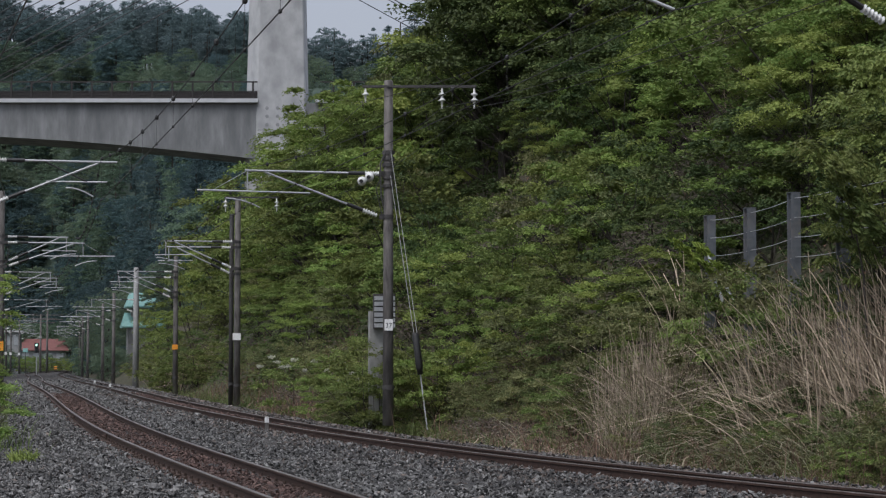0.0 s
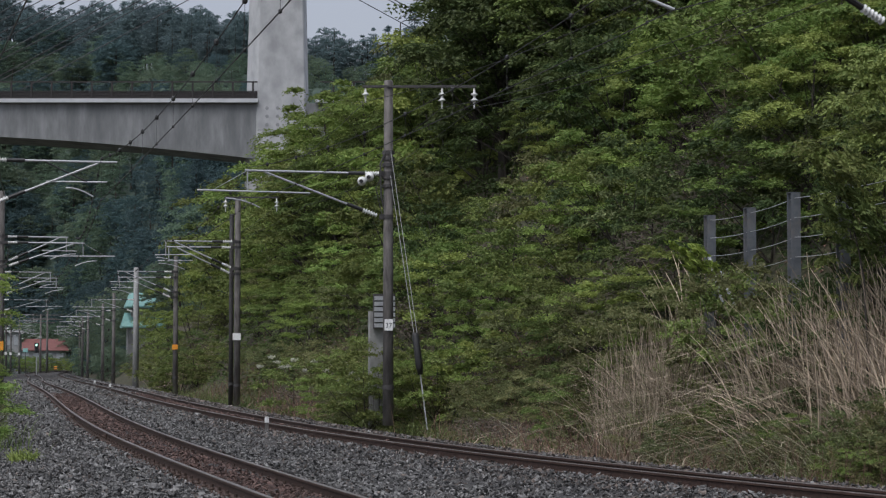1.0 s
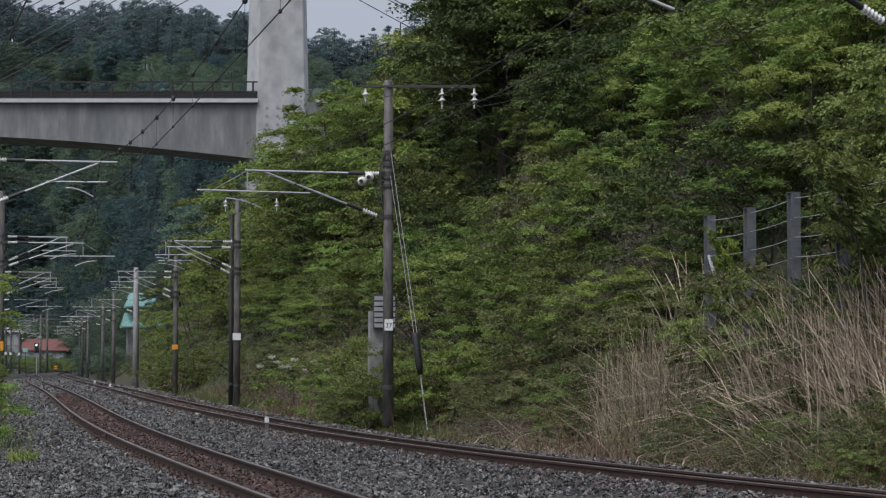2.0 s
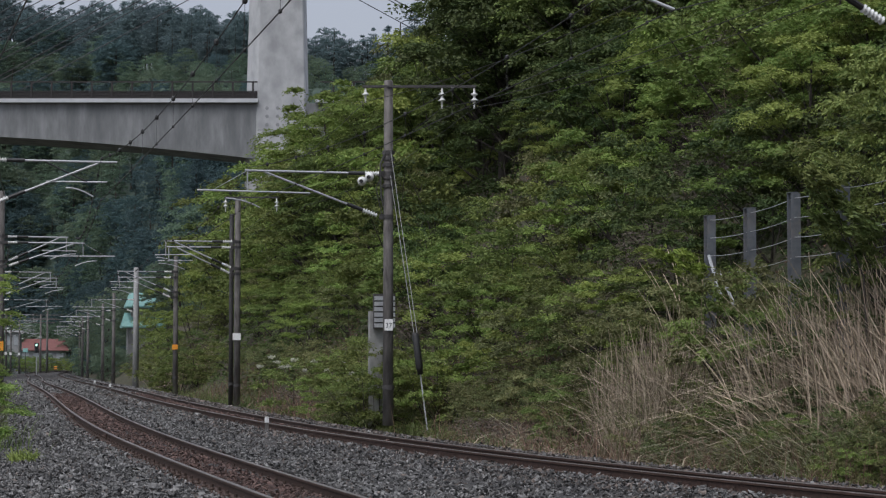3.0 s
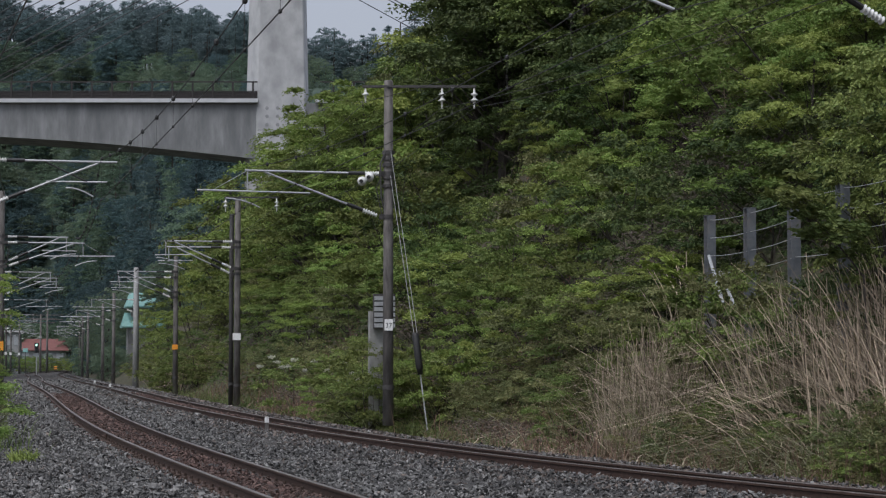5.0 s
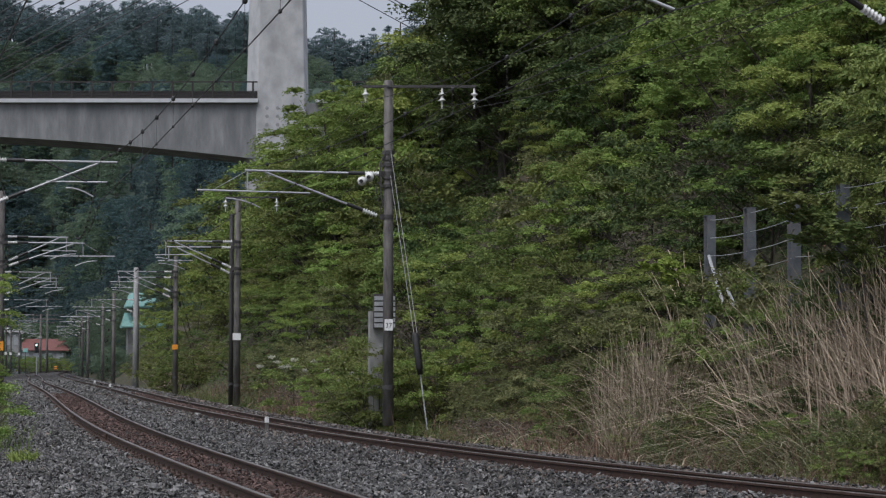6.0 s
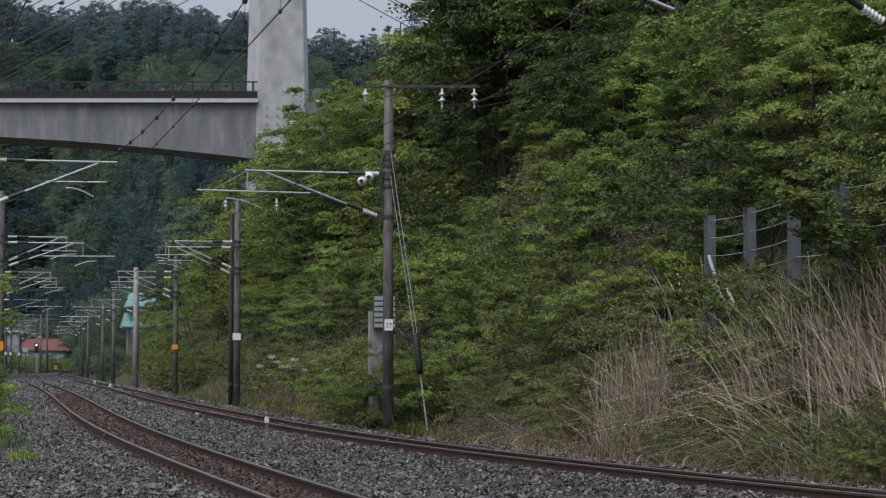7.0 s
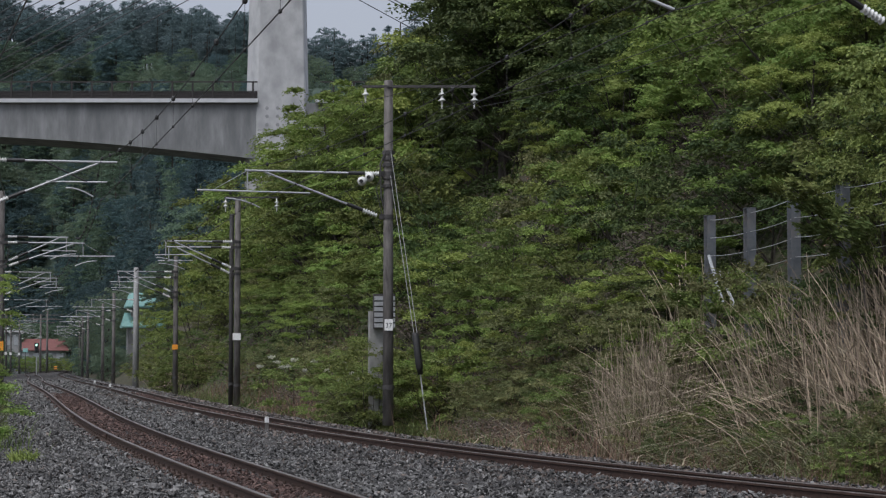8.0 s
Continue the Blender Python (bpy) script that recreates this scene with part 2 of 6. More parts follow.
def part(name, geo, material, parent=None, label="", smooth=False):
    """Links a mesh as one object under a thing or a part."""
    ob = new(name, geo.mesh(name, material, smooth) if isinstance(geo, Geo) else geo)
    if parent is not None:
        ob.parent = parent
    if label:
        ob["label"] = label
    return ob


def thing(name, m, label, category, group="", kind=""):
    ob = new(name)
    ob.matrix_basis = m
    ob.empty_display_size = 0.2
    return tagged(ob, label, category, group, kind)


def quads_mesh(name, verts, per, material):
    """A mesh of equal faces, each of `per` vertices, that share none."""
    verts = np.asarray(verts, np.float32).reshape(-1, 3)
    n = len(verts) // per
    me = bpy.data.meshes.new(name)
    me.vertices.add(len(verts))
    me.vertices.foreach_set("co", verts.ravel())
    me.loops.add(n * per)
    me.loops.foreach_set("vertex_index", np.arange(n * per, dtype=np.int32))
    me.polygons.add(n)
    me.polygons.foreach_set("loop_start", np.arange(0, n * per, per, dtype=np.int32))
    me.polygons.foreach_set("loop_total", np.full(n, per, dtype=np.int32))
    me.polygons.foreach_set("use_smooth", np.zeros(n, dtype=bool))
    me.materials.append(material)
    me.update(calc_edges=True)
    me.validate()
    return me


def indexed_mesh(name, verts, faces, material, smooth=False):
    """A mesh from arrays: verts (n,3), faces (m,k)."""
    verts, faces = np.asarray(verts, np.float32), np.asarray(faces, np.int32)
    m, k = faces.shape
    me = bpy.data.meshes.new(name)
    me.vertices.add(len(verts))
    me.vertices.foreach_set("co", verts.ravel())
    me.loops.add(m * k)
    me.loops.foreach_set("vertex_index", faces.ravel())
    me.polygons.add(m)
    me.polygons.foreach_set("loop_start", np.arange(0, m * k, k, dtype=np.int32))
    me.polygons.foreach_set("loop_total", np.full(m, k, dtype=np.int32))
    me.polygons.foreach_set("use_smooth", np.full(m, smooth, dtype=bool))
    me.materials.append(material)
    me.update(calc_edges=True)
    return me


# ---- the two tracks: headings in degrees along each centre line ----
KNOTS = [0, 15, 30, 45, 65, 100, 150, 220, 300, 420]


class Line:
    def __init__(self, x0, y0, heads, back):
        s = np.arange(0, 421, 1.0)
        h = np.radians(np.interp(s, KNOTS, heads))
        h = np.convolve(np.pad(h, 5, mode="edge"), np.ones(11) / 11, "valid")
        x = x0 + np.concatenate([[0], np.cumsum(np.sin(h[:-1]))])
        y = y0 + np.concatenate([[0], np.cumsum(np.cos(h[:-1]))])
        b = np.arange(-back, 0, 1.0)
        hb = h[0] + np.radians(0.25) * b
        xb = x0 - np.cumsum(np.sin(hb[::-1]))[::-1]
        yb = y0 - np.cumsum(np.cos(hb[::-1]))[::-1]
        self.s, self.h = np.concatenate([b, s]), np.concatenate([hb, h])
        self.x, self.y = np.concatenate([xb, x]), np.concatenate([yb, y])
        order = np.argsort(self.y)
        self.ys, self.xs, self.hs = self.y[order], self.x[order], self.h[order]

    def at(self, s, side=0.0, z=0.0):
        """The point at length s, `side` metres to the right of the centre line."""
        h = np.interp(s, self.s, self.h)
        x, y = np.interp(s, self.s, self.x), np.interp(s, self.s, self.y)
        return np.stack([x + side * np.cos(h), y - side * np.sin(h), level(y) + z + 0 * x], -1), h

    def offset(self, x, y):
        """How far (x, y) lies to the right of the line."""
        return (x - np.interp(y, self.ys, self.xs)) * np.cos(np.interp(y, self.ys, self.hs))

    def beside(self, y, side, z=0.0):
        """The point `side` metres to the right of the line at depth y, and the heading there."""
        h = float(np.interp(y, self.ys, self.hs))
        return np.array([float(np.interp(y, self.ys, self.xs)) + side / math.cos(h), y, level(y) + z]), h


FALL_Y = np.arange(-400.0, 1000.0, 4.0)
FALL_Z = np.interp(FALL_Y, [80, 120, 160, 200, 240, 280, 330, 420], [0, -0.219, -0.482, -0.687, -0.837, -1.015, -1.213, -1.504])
FALL_Z = np.convolve(np.pad(FALL_Z, 5, mode="edge"), np.ones(11) / 11, "valid")


def level(y):
    """The tracks run level, then fall gently away."""
    return np.interp(np.asarray(y, float), FALL_Y, FALL_Z)


LEFT = Line(-0.059, 17.0, [-16.149, -14.965, -13.105, -12.406, -12.627, -12.773, -11.381, -12.833, -6.49, 44.15], 40)
RIGHT = Line(9.413, 14.0, [-32.623, -23.154, -15.621, -14.323, -12.323, -12.26, -11.846, -11.717, -6.781, 44.24], 12)
RAIL_Z = {"left": 0.0, "right": 0.02}
TILT = {"left": 0.051, "right": 0.071}


# ---- ground: one sheet, flat by the line, a steep bank beside it, wooded hills behind ----
def bank(u, y):
    """Height of the bank at u metres to the right of the right-hand track."""
    t = np.clip((u - 3.9) / 1.6, 0, 1)
    steep = 0.86 + 0.20 * np.clip((y - 40) / 14, 0, 1) - 0.22 * np.clip((y - 85) / 40, 0, 1)
    h = np.where(u > 3.9, 0.5 * t * t * 1.6 * steep + np.clip(u - 5.5, 0, None) * steep, 0)
    top = 42 - 22 * np.clip((y - 130) / 60, 0, 1) - 10 * np.clip((y - 190) / 60, 0, 1)
    h = top * (1 - np.exp(-h / top * 1.15))
    return h * np.clip((300 - y) / 60, 0, 1)


def far_hill(x, y):
    valley = np.clip((-0.125 - x / np.maximum(y, 1)) / 0.075, 0, 1)
    rise = np.clip((y - 285 - 170 * valley) / (200 - 80 * valley), 0, 1)
    ridge = 77 + 2.5 * np.sin(x / 31.0 + 0.6) + 1.5 * np.sin(x / 13.0) - 0.10 * (x + 90)
    return ridge * (1 + 0.14 * valley) * (rise * rise * (3 - 2 * rise)) ** 0.8


def land(x, y):
    x, y = np.asarray(x, float), np.asarray(y, float)
    u = RIGHT.offset(x, y)
    ul = LEFT.offset(x, y)
    z = level(y) - 0.32 - 0.25 * np.clip((u - 2.6) / 0.8, 0, 1) * np.clip((4.6 - u) / 0.8, 0, 1) - 0.3 * np.clip((-ul - 3.0) / 3, 0, 1)
    rough = 0.35 * np.sin(x * 1.7 + y * 0.9) * np.sin(y * 1.1 - x * 0.5) + 0.5 * np.sin(y * 0.31 + x * 0.2)
    b = bank(u, y)
    return z + b + rough * np.clip(b / 3, 0, 1) * 0.6 + far_hill(x, y)


gx = np.concatenate([np.linspace(-900, -130, 24)[:-1], np.linspace(-130, -40, 31)[:-1], np.linspace(-40, 40, 101)[:-1], np.linspace(40, 160, 41)[:-1], np.linspace(160, 900, 24)])
gy = np.concatenate([np.linspace(-300, -10, 16)[:-1], np.linspace(-10, 150, 161)[:-1], np.linspace(150, 330, 91)[:-1], np.linspace(330, 620, 60)[:-1], np.linspace(620, 3000, 16)])
GX, GY = np.meshgrid(gx, gy)
gv = np.stack([GX, GY, land(GX, GY)], -1).reshape(-1, 3)
ny, nx = GX.shape
idx = np.arange(nx * ny).reshape(ny, nx)
gf = np.stack([idx[:-1, :-1], idx[:-1, 1:], idx[1:, 1:], idx[1:, :-1]], -1).reshape(-1, 4)
ground_mesh = indexed_mesh("ground", gv, gf, SOIL, True)
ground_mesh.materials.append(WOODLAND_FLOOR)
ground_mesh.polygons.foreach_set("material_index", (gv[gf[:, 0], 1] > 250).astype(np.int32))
tagged(new("ground", ground_mesh), "leaf-littered soil rising in a steep bank", "ground", kind="structure")

# ballast bed under both tracks
def bed_height(x, y):
    """Top of the ballast: low between the rails, heaped outside them, falling to the edges."""
    ur, ul = RIGHT.offset(x, y), LEFT.offset(x, y)
    dl, dr = np.abs(ul), np.abs(ur)
    heap_l = -0.155 + 0.03 * np.clip((dl - 0.66) / 0.15, 0, 1) - 0.12 * np.clip((dl - 1.3) / 0.7, 0, 1)
    heap_r = -0.125 + 0.05 * np.clip((dr - 0.64) / 0.12, 0, 1) - 0.16 * np.clip((dr - 1.2) / 0.8, 0, 1)
    return level(y) + np.maximum(heap_l, heap_r) - 0.26 * np.clip((ur - 1.9) / 0.8, 0, 1) - 0.10 * np.clip((-ul - 2.2) / 1.4, 0, 1)


bed_v, cols = [], np.linspace(0, 1, 33)
for y in np.concatenate([np.arange(2, 90, 0.5), np.arange(90, 384, 2.0)]):
    a, _ = LEFT.beside(y, -4.0)
    b, _ = RIGHT.beside(y, 2.75)
    xs_row = a[0] + (b[0] - a[0]) * cols
    zz = bed_height(xs_row, y) - level(y) - 0.01
    zz = zz + 0.02 * np.sin(xs_row * 5.1 + y * 2.3) + 0.015 * np.sin(y * 7.1 - xs_row * 3)
    bed_v.append(np.stack([xs_row, 0 * xs_row + y, level(y) + zz], -1))
bed_v = np.array(bed_v)
bn, bm_ = bed_v.shape[:2]
bi = np.arange(bn * bm_).reshape(bn, bm_)
bed_f = np.stack([bi[:-1, :-1], bi[:-1, 1:], bi[1:, 1:], bi[1:, :-1]], -1).reshape(-1, 4)
tagged(new("ballast_bed", indexed_mesh("ballast_bed", bed_v.reshape(-1, 3), bed_f, SHADED_BED, True)), "crushed-stone bed under the tracks, darkened as shade between the stones", "ballast", kind="structure")


def stones(name, x, y, z, size, material, label):
    """Loose crushed stones: blocks with uneven corners, turned at random, joined into one mesh."""
    rng = np.random.default_rng(len(x))
    n = len(x)
    block = np.array([[1.2, 0.2, 0], [-1.2, -0.2, 0], [0.1, 1.2, 0.2], [-0.1, -1.2, -0.2], [0, 0.3, 1.1], [0.2, -0.1, -1.1]], float)
    c = block[None] + rng.uniform(-0.5, 0.5, (n, 6, 3))
    c *= (size[:, None] * rng.uniform(0.5, 1.3, (n, 3)) * [1.3, 1.0, 0.62])[:, None]
    yaw = rng.uniform(0, math.pi, n)
    q = np.stack([np.cos(yaw), rng.normal(scale=0.32, size=n), rng.normal(scale=0.32, size=n), np.sin(yaw)], -1)
    q /= np.linalg.norm(q, axis=1)[:, None]
    w, a, b, d = q.T
    rot = np.stack([1 - 2 * (b * b + d * d), 2 * (a * b - d * w), 2 * (a * d + b * w), 2 * (a * b + d * w), 1 - 2 * (a * a + d * d), 2 * (b * d - a * w),
                    2 * (a * d - b * w), 2 * (b * d + a * w), 1 - 2 * (a * a + b * b)], -1).reshape(n, 3, 3)
    v = np.einsum("nij,nkj->nki", rot, c) + np.stack([x, y, z], -1)[:, None]
    tri = np.array([[0, 2, 4], [2, 1, 4], [1, 3, 4], [3, 0, 4], [2, 0, 5], [1, 2, 5], [3, 1, 5], [0, 3, 5]])
    f = (np.arange(n)[:, None, None] * 6 + tri[None]).reshape(-1, 3)
    return tagged(new(name, indexed_mesh(name, v.reshape(-1, 3), f, material)), label, "gravel", kind="stuff")


rng = np.random.default_rng(6)
N = 7000
sy = rng.uniform(80, 175, N)
lo, hi = np.interp(sy, LEFT.ys, LEFT.xs) - 3.6, np.interp(sy, RIGHT.ys, RIGHT.xs) + 2.8
sx = lo + (hi - lo) * rng.random(N)
far_clear = (np.abs(np.abs(LEFT.offset(sx, sy)) - 0.566) > 0.12) & (np.abs(np.abs(RIGHT.offset(sx, sy)) - 0.566) > 0.12)
sx, sy = sx[far_clear], sy[far_clear]
stones("distant_ballast_stones", sx, sy, bed_height(sx, sy), rng.uniform(0.05, 0.09, len(sx)), BALLAST, "loose grey crushed stones along the far tracks")
rng = np.random.default_rng(5)
N = 215000
sy = 17 + 70 * rng.random(N) ** 1.8
lo = np.interp(sy, LEFT.ys, LEFT.xs) - 4.1
hi = np.interp(sy, RIGHT.ys, RIGHT.xs) + 3.2
sx = lo + (hi - lo) * rng.random(N)
keep = np.abs(sx / sy) < 0.235
sx, sy = sx[keep], sy[keep]
sul, sur = LEFT.offset(sx, sy), RIGHT.offset(sx, sy)
clear = (np.abs(np.abs(sul) - 0.566) > 0.10) & (np.abs(np.abs(sur) - 0.566) > 0.10)
sx, sy, sul, sur = sx[clear], sy[clear], sul[clear], sur[clear]
sz = bed_height(sx, sy) + rng.uniform(-0.03, 0.045, len(sx))
ssize = rng.uniform(0.012, 0.027, len(sx)) * np.where(rng.random(len(sx)) < 0.12, 1.45, 1.0) * np.clip(sy / 40, 1, 1.6)
rusty = (np.abs(sul) < 0.62 + 0.25 * rng.random(len(sx))) | (np.abs(sur) < 0.62 + 0.2 * rng.random(len(sx)))
sz = np.where(rusty, sz - 0.012, sz)
brown = ~rusty & (rng.random(len(sx)) < np.where(sur > 0.6, 0.6, np.where(sur > -1.5, 0.3, 0.04)))
grey = ~rusty & ~brown
stones("ballast_stones", sx[grey], sy[grey], sz[grey], ssize[grey], BALLAST, "loose grey crushed stones between the tracks")
stones("brown_ballast_stones", sx[brown], sy[brown], sz[brown], ssize[brown], BALLAST_BROWN, "brownish crushed stones on the ballast shoulder")
stones("rusty_ballast_stones", sx[rusty], sy[rusty], sz[rusty], ssize[rusty], BALLAST_RUST, "rust-brown crushed stones between the rails")


# ---- rails and sleepers ----
def sweep(line, side, z, lean, profile, spans):
    """Carries a cross-section (sideways, up) along the line."""
    p, h = line.at(spans, side, z)
    n, k = len(spans), len(profile)
    pr = np.array(profile)
    v = np.stack([p[:, None, 0] + pr[None, :, 0] * np.cos(h)[:, None], p[:, None, 1] - pr[None, :, 0] * np.sin(h)[:, None],
                  p[:, None, 2] + pr[None, :, 1] - lean * pr[None, :, 0]], -1)
    i, j = np.arange(n - 1)[:, None], np.arange(k)[None]
    f = np.stack([i * k + j, i * k + (j + 1) % k, (i + 1) * k + (j + 1) % k, (i + 1) * k + j], -1).reshape(-1, 4)
    return v.reshape(-1, 3), f


WEB = [(-0.064, -0.153), (0.064, -0.153), (0.064, -0.143), (0.011, -0.122), (0.009, -0.045), (0.032, -0.035), (0.0325, -0.010), (-0.0325, -0.010), (-0.032, -0.035), (-0.009, -0.045), (-0.011, -0.122), (-0.064, -0.143)]
HEAD = [(-0.0325, -0.010), (0.0325, -0.010), (0.031, -0.003), (0.022, 0.0), (-0.022, 0.0), (-0.031, -0.003)]


def railway_track(line, which, first, count):
    z0, cant = RAIL_Z[which], TILT[which]
    track = thing("railway_track", Matrix(), "curved railway track with rusty rails on timber sleepers", "railway track", "tracks")
    spans = np.concatenate([np.arange(-8 if which == "right" else -12, 120, 0.6), np.arange(120, 415, 2.5)])
    for side in (-1, 1):
        v, f = sweep(line, side * 0.566, z0 - side * cant / 2, cant / 1.132, WEB, spans)
        rail = part("rail", indexed_mesh("rail", v, f, RAIL_STEEL), None, track, "dark rust-brown steel rail")
        v, f = sweep(line, side * 0.566, z0 - side * cant / 2, cant / 1.132, HEAD, spans)
        part("rail_head", indexed_mesh("rail_head", v, f, RAIL_HEAD), None, rail, "worn greyish running surface")
    sl = Geo().box((0, 0, -0.07), (2.1, 0.20, 0.14), bevel=0.01).mesh("sleeper", SLEEPER)
    clip = Geo().lathe([(-0.01, 0.055), (0.02, 0.052), (0.035, 0.03), (0.04, 0.024), (0.075, 0.022)], n=8).mesh("fastening", CLIP)
    for i in range(count):
        p, h = line.at(first + i * 0.58, 0.0, z0 - 0.155)
        s = part("sleeper", sl, None, track)
        s.matrix_basis = Matrix.Translation(p) @ Euler((0, math.atan(cant / 1.132), -float(h))).to_matrix().to_4x4()
        if i < 72:
            for o in (-0.651, -0.481, 0.481, 0.651):
                part("fastening", clip, None, s).matrix_basis = pose(o, 0, 0)
    return track


railway_track(LEFT, "left", -6.0, 190)
railway_track(RIGHT, "right", -4.0, 170)


# rail joints with fishplates on the left track
def fishplate(line, which, s, side):
    p, h = line.at(s, side * 0.566, RAIL_Z[which] - side * TILT[which] / 2)
    g = Geo()
    for o in (-0.03, 0.03):
        g.box((o, 0, -0.085), (0.03, 0.56, 0.09), bevel=0.008)
        for k in (-0.2, -0.07, 0.07, 0.2):
            g.tube([(o * 1.2, k, -0.085), (o * 2.4, k, -0.085)], 0.018, 6)
    j = part("rail_joint", g, RAIL_STEEL)
    j.matrix_basis = Matrix.Translation(p) @ Euler((0, 0, -float(h))).to_matrix().to_4x4()
    tagged(j, "rusty bolted fishplate joint clamped on a rail", "rail joint", "rail joints")


for s in (22.8, 35.0):
    fishplate(LEFT, "left", s, -1)


# white stakes beside the right track
def stake(y, side, height):
    p, h = RIGHT.beside(y, side)
    z = float(bed_height(p[0], p[1]))
    t = thing("marker_stake", pose(p[0], p[1], z - 0.05, 0, 0, -math.degrees(h)), "short grey stake with a white head in the ballast", "marker stake", "marker stakes")
    part("shaft", Geo().box((0, 0, height * 0.35), (0.07, 0.07, height * 0.7), bevel=0.01), POLE_DARK, t)
    part("head", Geo().box((0, 0, height * 0.86), (0.085, 0.085, height * 0.3), bevel=0.015), WHITE_PLATE, t, "white painted head")


stake(41.1, -0.98, 0.36)
stake(84.5, -0.92, 0.45)
stake(100.0, -0.92, 0.45)


# ---- catenary poles ----
def insulator(g, a, b, ribs=6, r=0.062, n=10):
    """A ribbed porcelain rod from a to b."""
    a, b = np.asarray(a, float), np.asarray(b, float)
    length = np.linalg.norm(b - a)
    prof = [(0, r * 0.45)]
    for i in range(ribs):
        t = (i + 0.5) / ribs * length
        w = length / ribs
        prof += [(t - w * 0.30, r * 0.5), (t - w * 0.05, r), (t + w * 0.12, r), (t + w * 0.28, r * 0.5)]
    prof += [(length, r * 0.45)]
    return g.lathe(prof, a, b, n)


def cantilever(owner, reach, z, drop=1.03, offset=0.0, steady=True, thick=0.026):
    """A bracket that carries the wires: ribbed insulators, black sleeves, a level tube and a strut. Local x points at the track."""
    y = offset
    a, b, c = np.array([0.22, y, z]), np.array([0.58, y, z]), np.array([0.98, y, z])
    end = np.array([reach, y, z])
    arm = part("cantilever", Geo().tube([b, end], thick, 8), GALV, owner, "galvanised tubular bracket arm")
    s0 = np.array([0.20, y, z - drop])
    top = np.array([reach * 0.86, y, z - 0.03])
    d = (top - s0) / np.linalg.norm(top - s0)
    for e0, e1, e2 in ((a, b, c), (s0 + d * 0.08, s0 + d * 0.46, s0 + d * 0.86)):
        part("insulator", insulator(Geo(), e0, e1), PORCELAIN, arm, "white ribbed porcelain insulator", smooth=True)
        part("sleeve", Geo().tube([e1, e2], thick * 1.75, 8), BLACK, arm, "black insulating sleeve")
    part("strut", Geo().tube([s0 + d * 0.8, top], thick * 0.95, 8), GALV, arm)
    part("bracket", Geo().box((0.14, y, z), (0.2, 0.08, 0.12), bevel=0.015).box((0.13, y, z - drop), (0.18, 0.08, 0.12), bevel=0.015)
         .tube([(0.16, y, z - 0.06), (0.3, y, z - 0.35), (0.16, y, z - drop + 0.06)], 0.012, 6), DARK_STEEL, arm)
    if steady == "slant":
        part("drop_bracket", Geo().tube([(reach - 1.66, y, z), (reach - 0.68, y, z - 0.46)], 0.02, 6), BLACK, arm, "black slanting link")
        part("steady_tube", Geo().tube([(reach - 1.6, y, z - 0.47), (reach - 0.22, y, z - 0.46)], 0.02, 6), GALV, arm)
        pts = [(reach - 1.15 + t * 0.62, y, z - 0.60 - 0.2 * t * t) for t in np.linspace(0, 1, 6)]
        part("steady_arm", Geo().tube(pts, 0.018, 6), GALV, arm, "curved pale steady arm")
    elif steady == "long":
        g = Geo().tube([(reach - 0.06, y, z), (reach - 0.06, y, z - 0.5)], 0.018, 6)
        g.tube([(reach - 1.55, y, z - 0.5), (reach + 1.12, y, z - 0.48)], 0.022, 6)
        g.tube([(reach - 0.06, y, z), (reach + 0.75, y, z - 0.47)], 0.006, 5)
        part("drop_bracket", g, GALV, arm)
        pts = [(reach + 0.45 - t * 0.8, y, z - 0.66 - 0.2 * t * t) for t in np.linspace(0, 1, 6)]
        part("steady_arm", Geo().tube(pts, 0.018, 6), GALV, arm, "curved pale steady arm")
    elif steady:
        g = Geo().tube([(reach - 0.06, y, z), (reach - 0.06, y, z - 0.55)], 0.018, 6)
        g.tube([(reach - 0.95, y, z - 0.5), (reach + 0.35, y, z - 0.52)], 0.017, 6)
        part("drop_bracket", g, GALV, arm)
        pts = [(reach + 0.3 - t * 0.95, y, z - 0.62 - 0.22 * t * t) for t in np.linspace(0, 1, 6)]
        part("steady_arm", Geo().tube(pts, 0.016, 6), GALV, arm, "curved pale steady arm")
    return arm


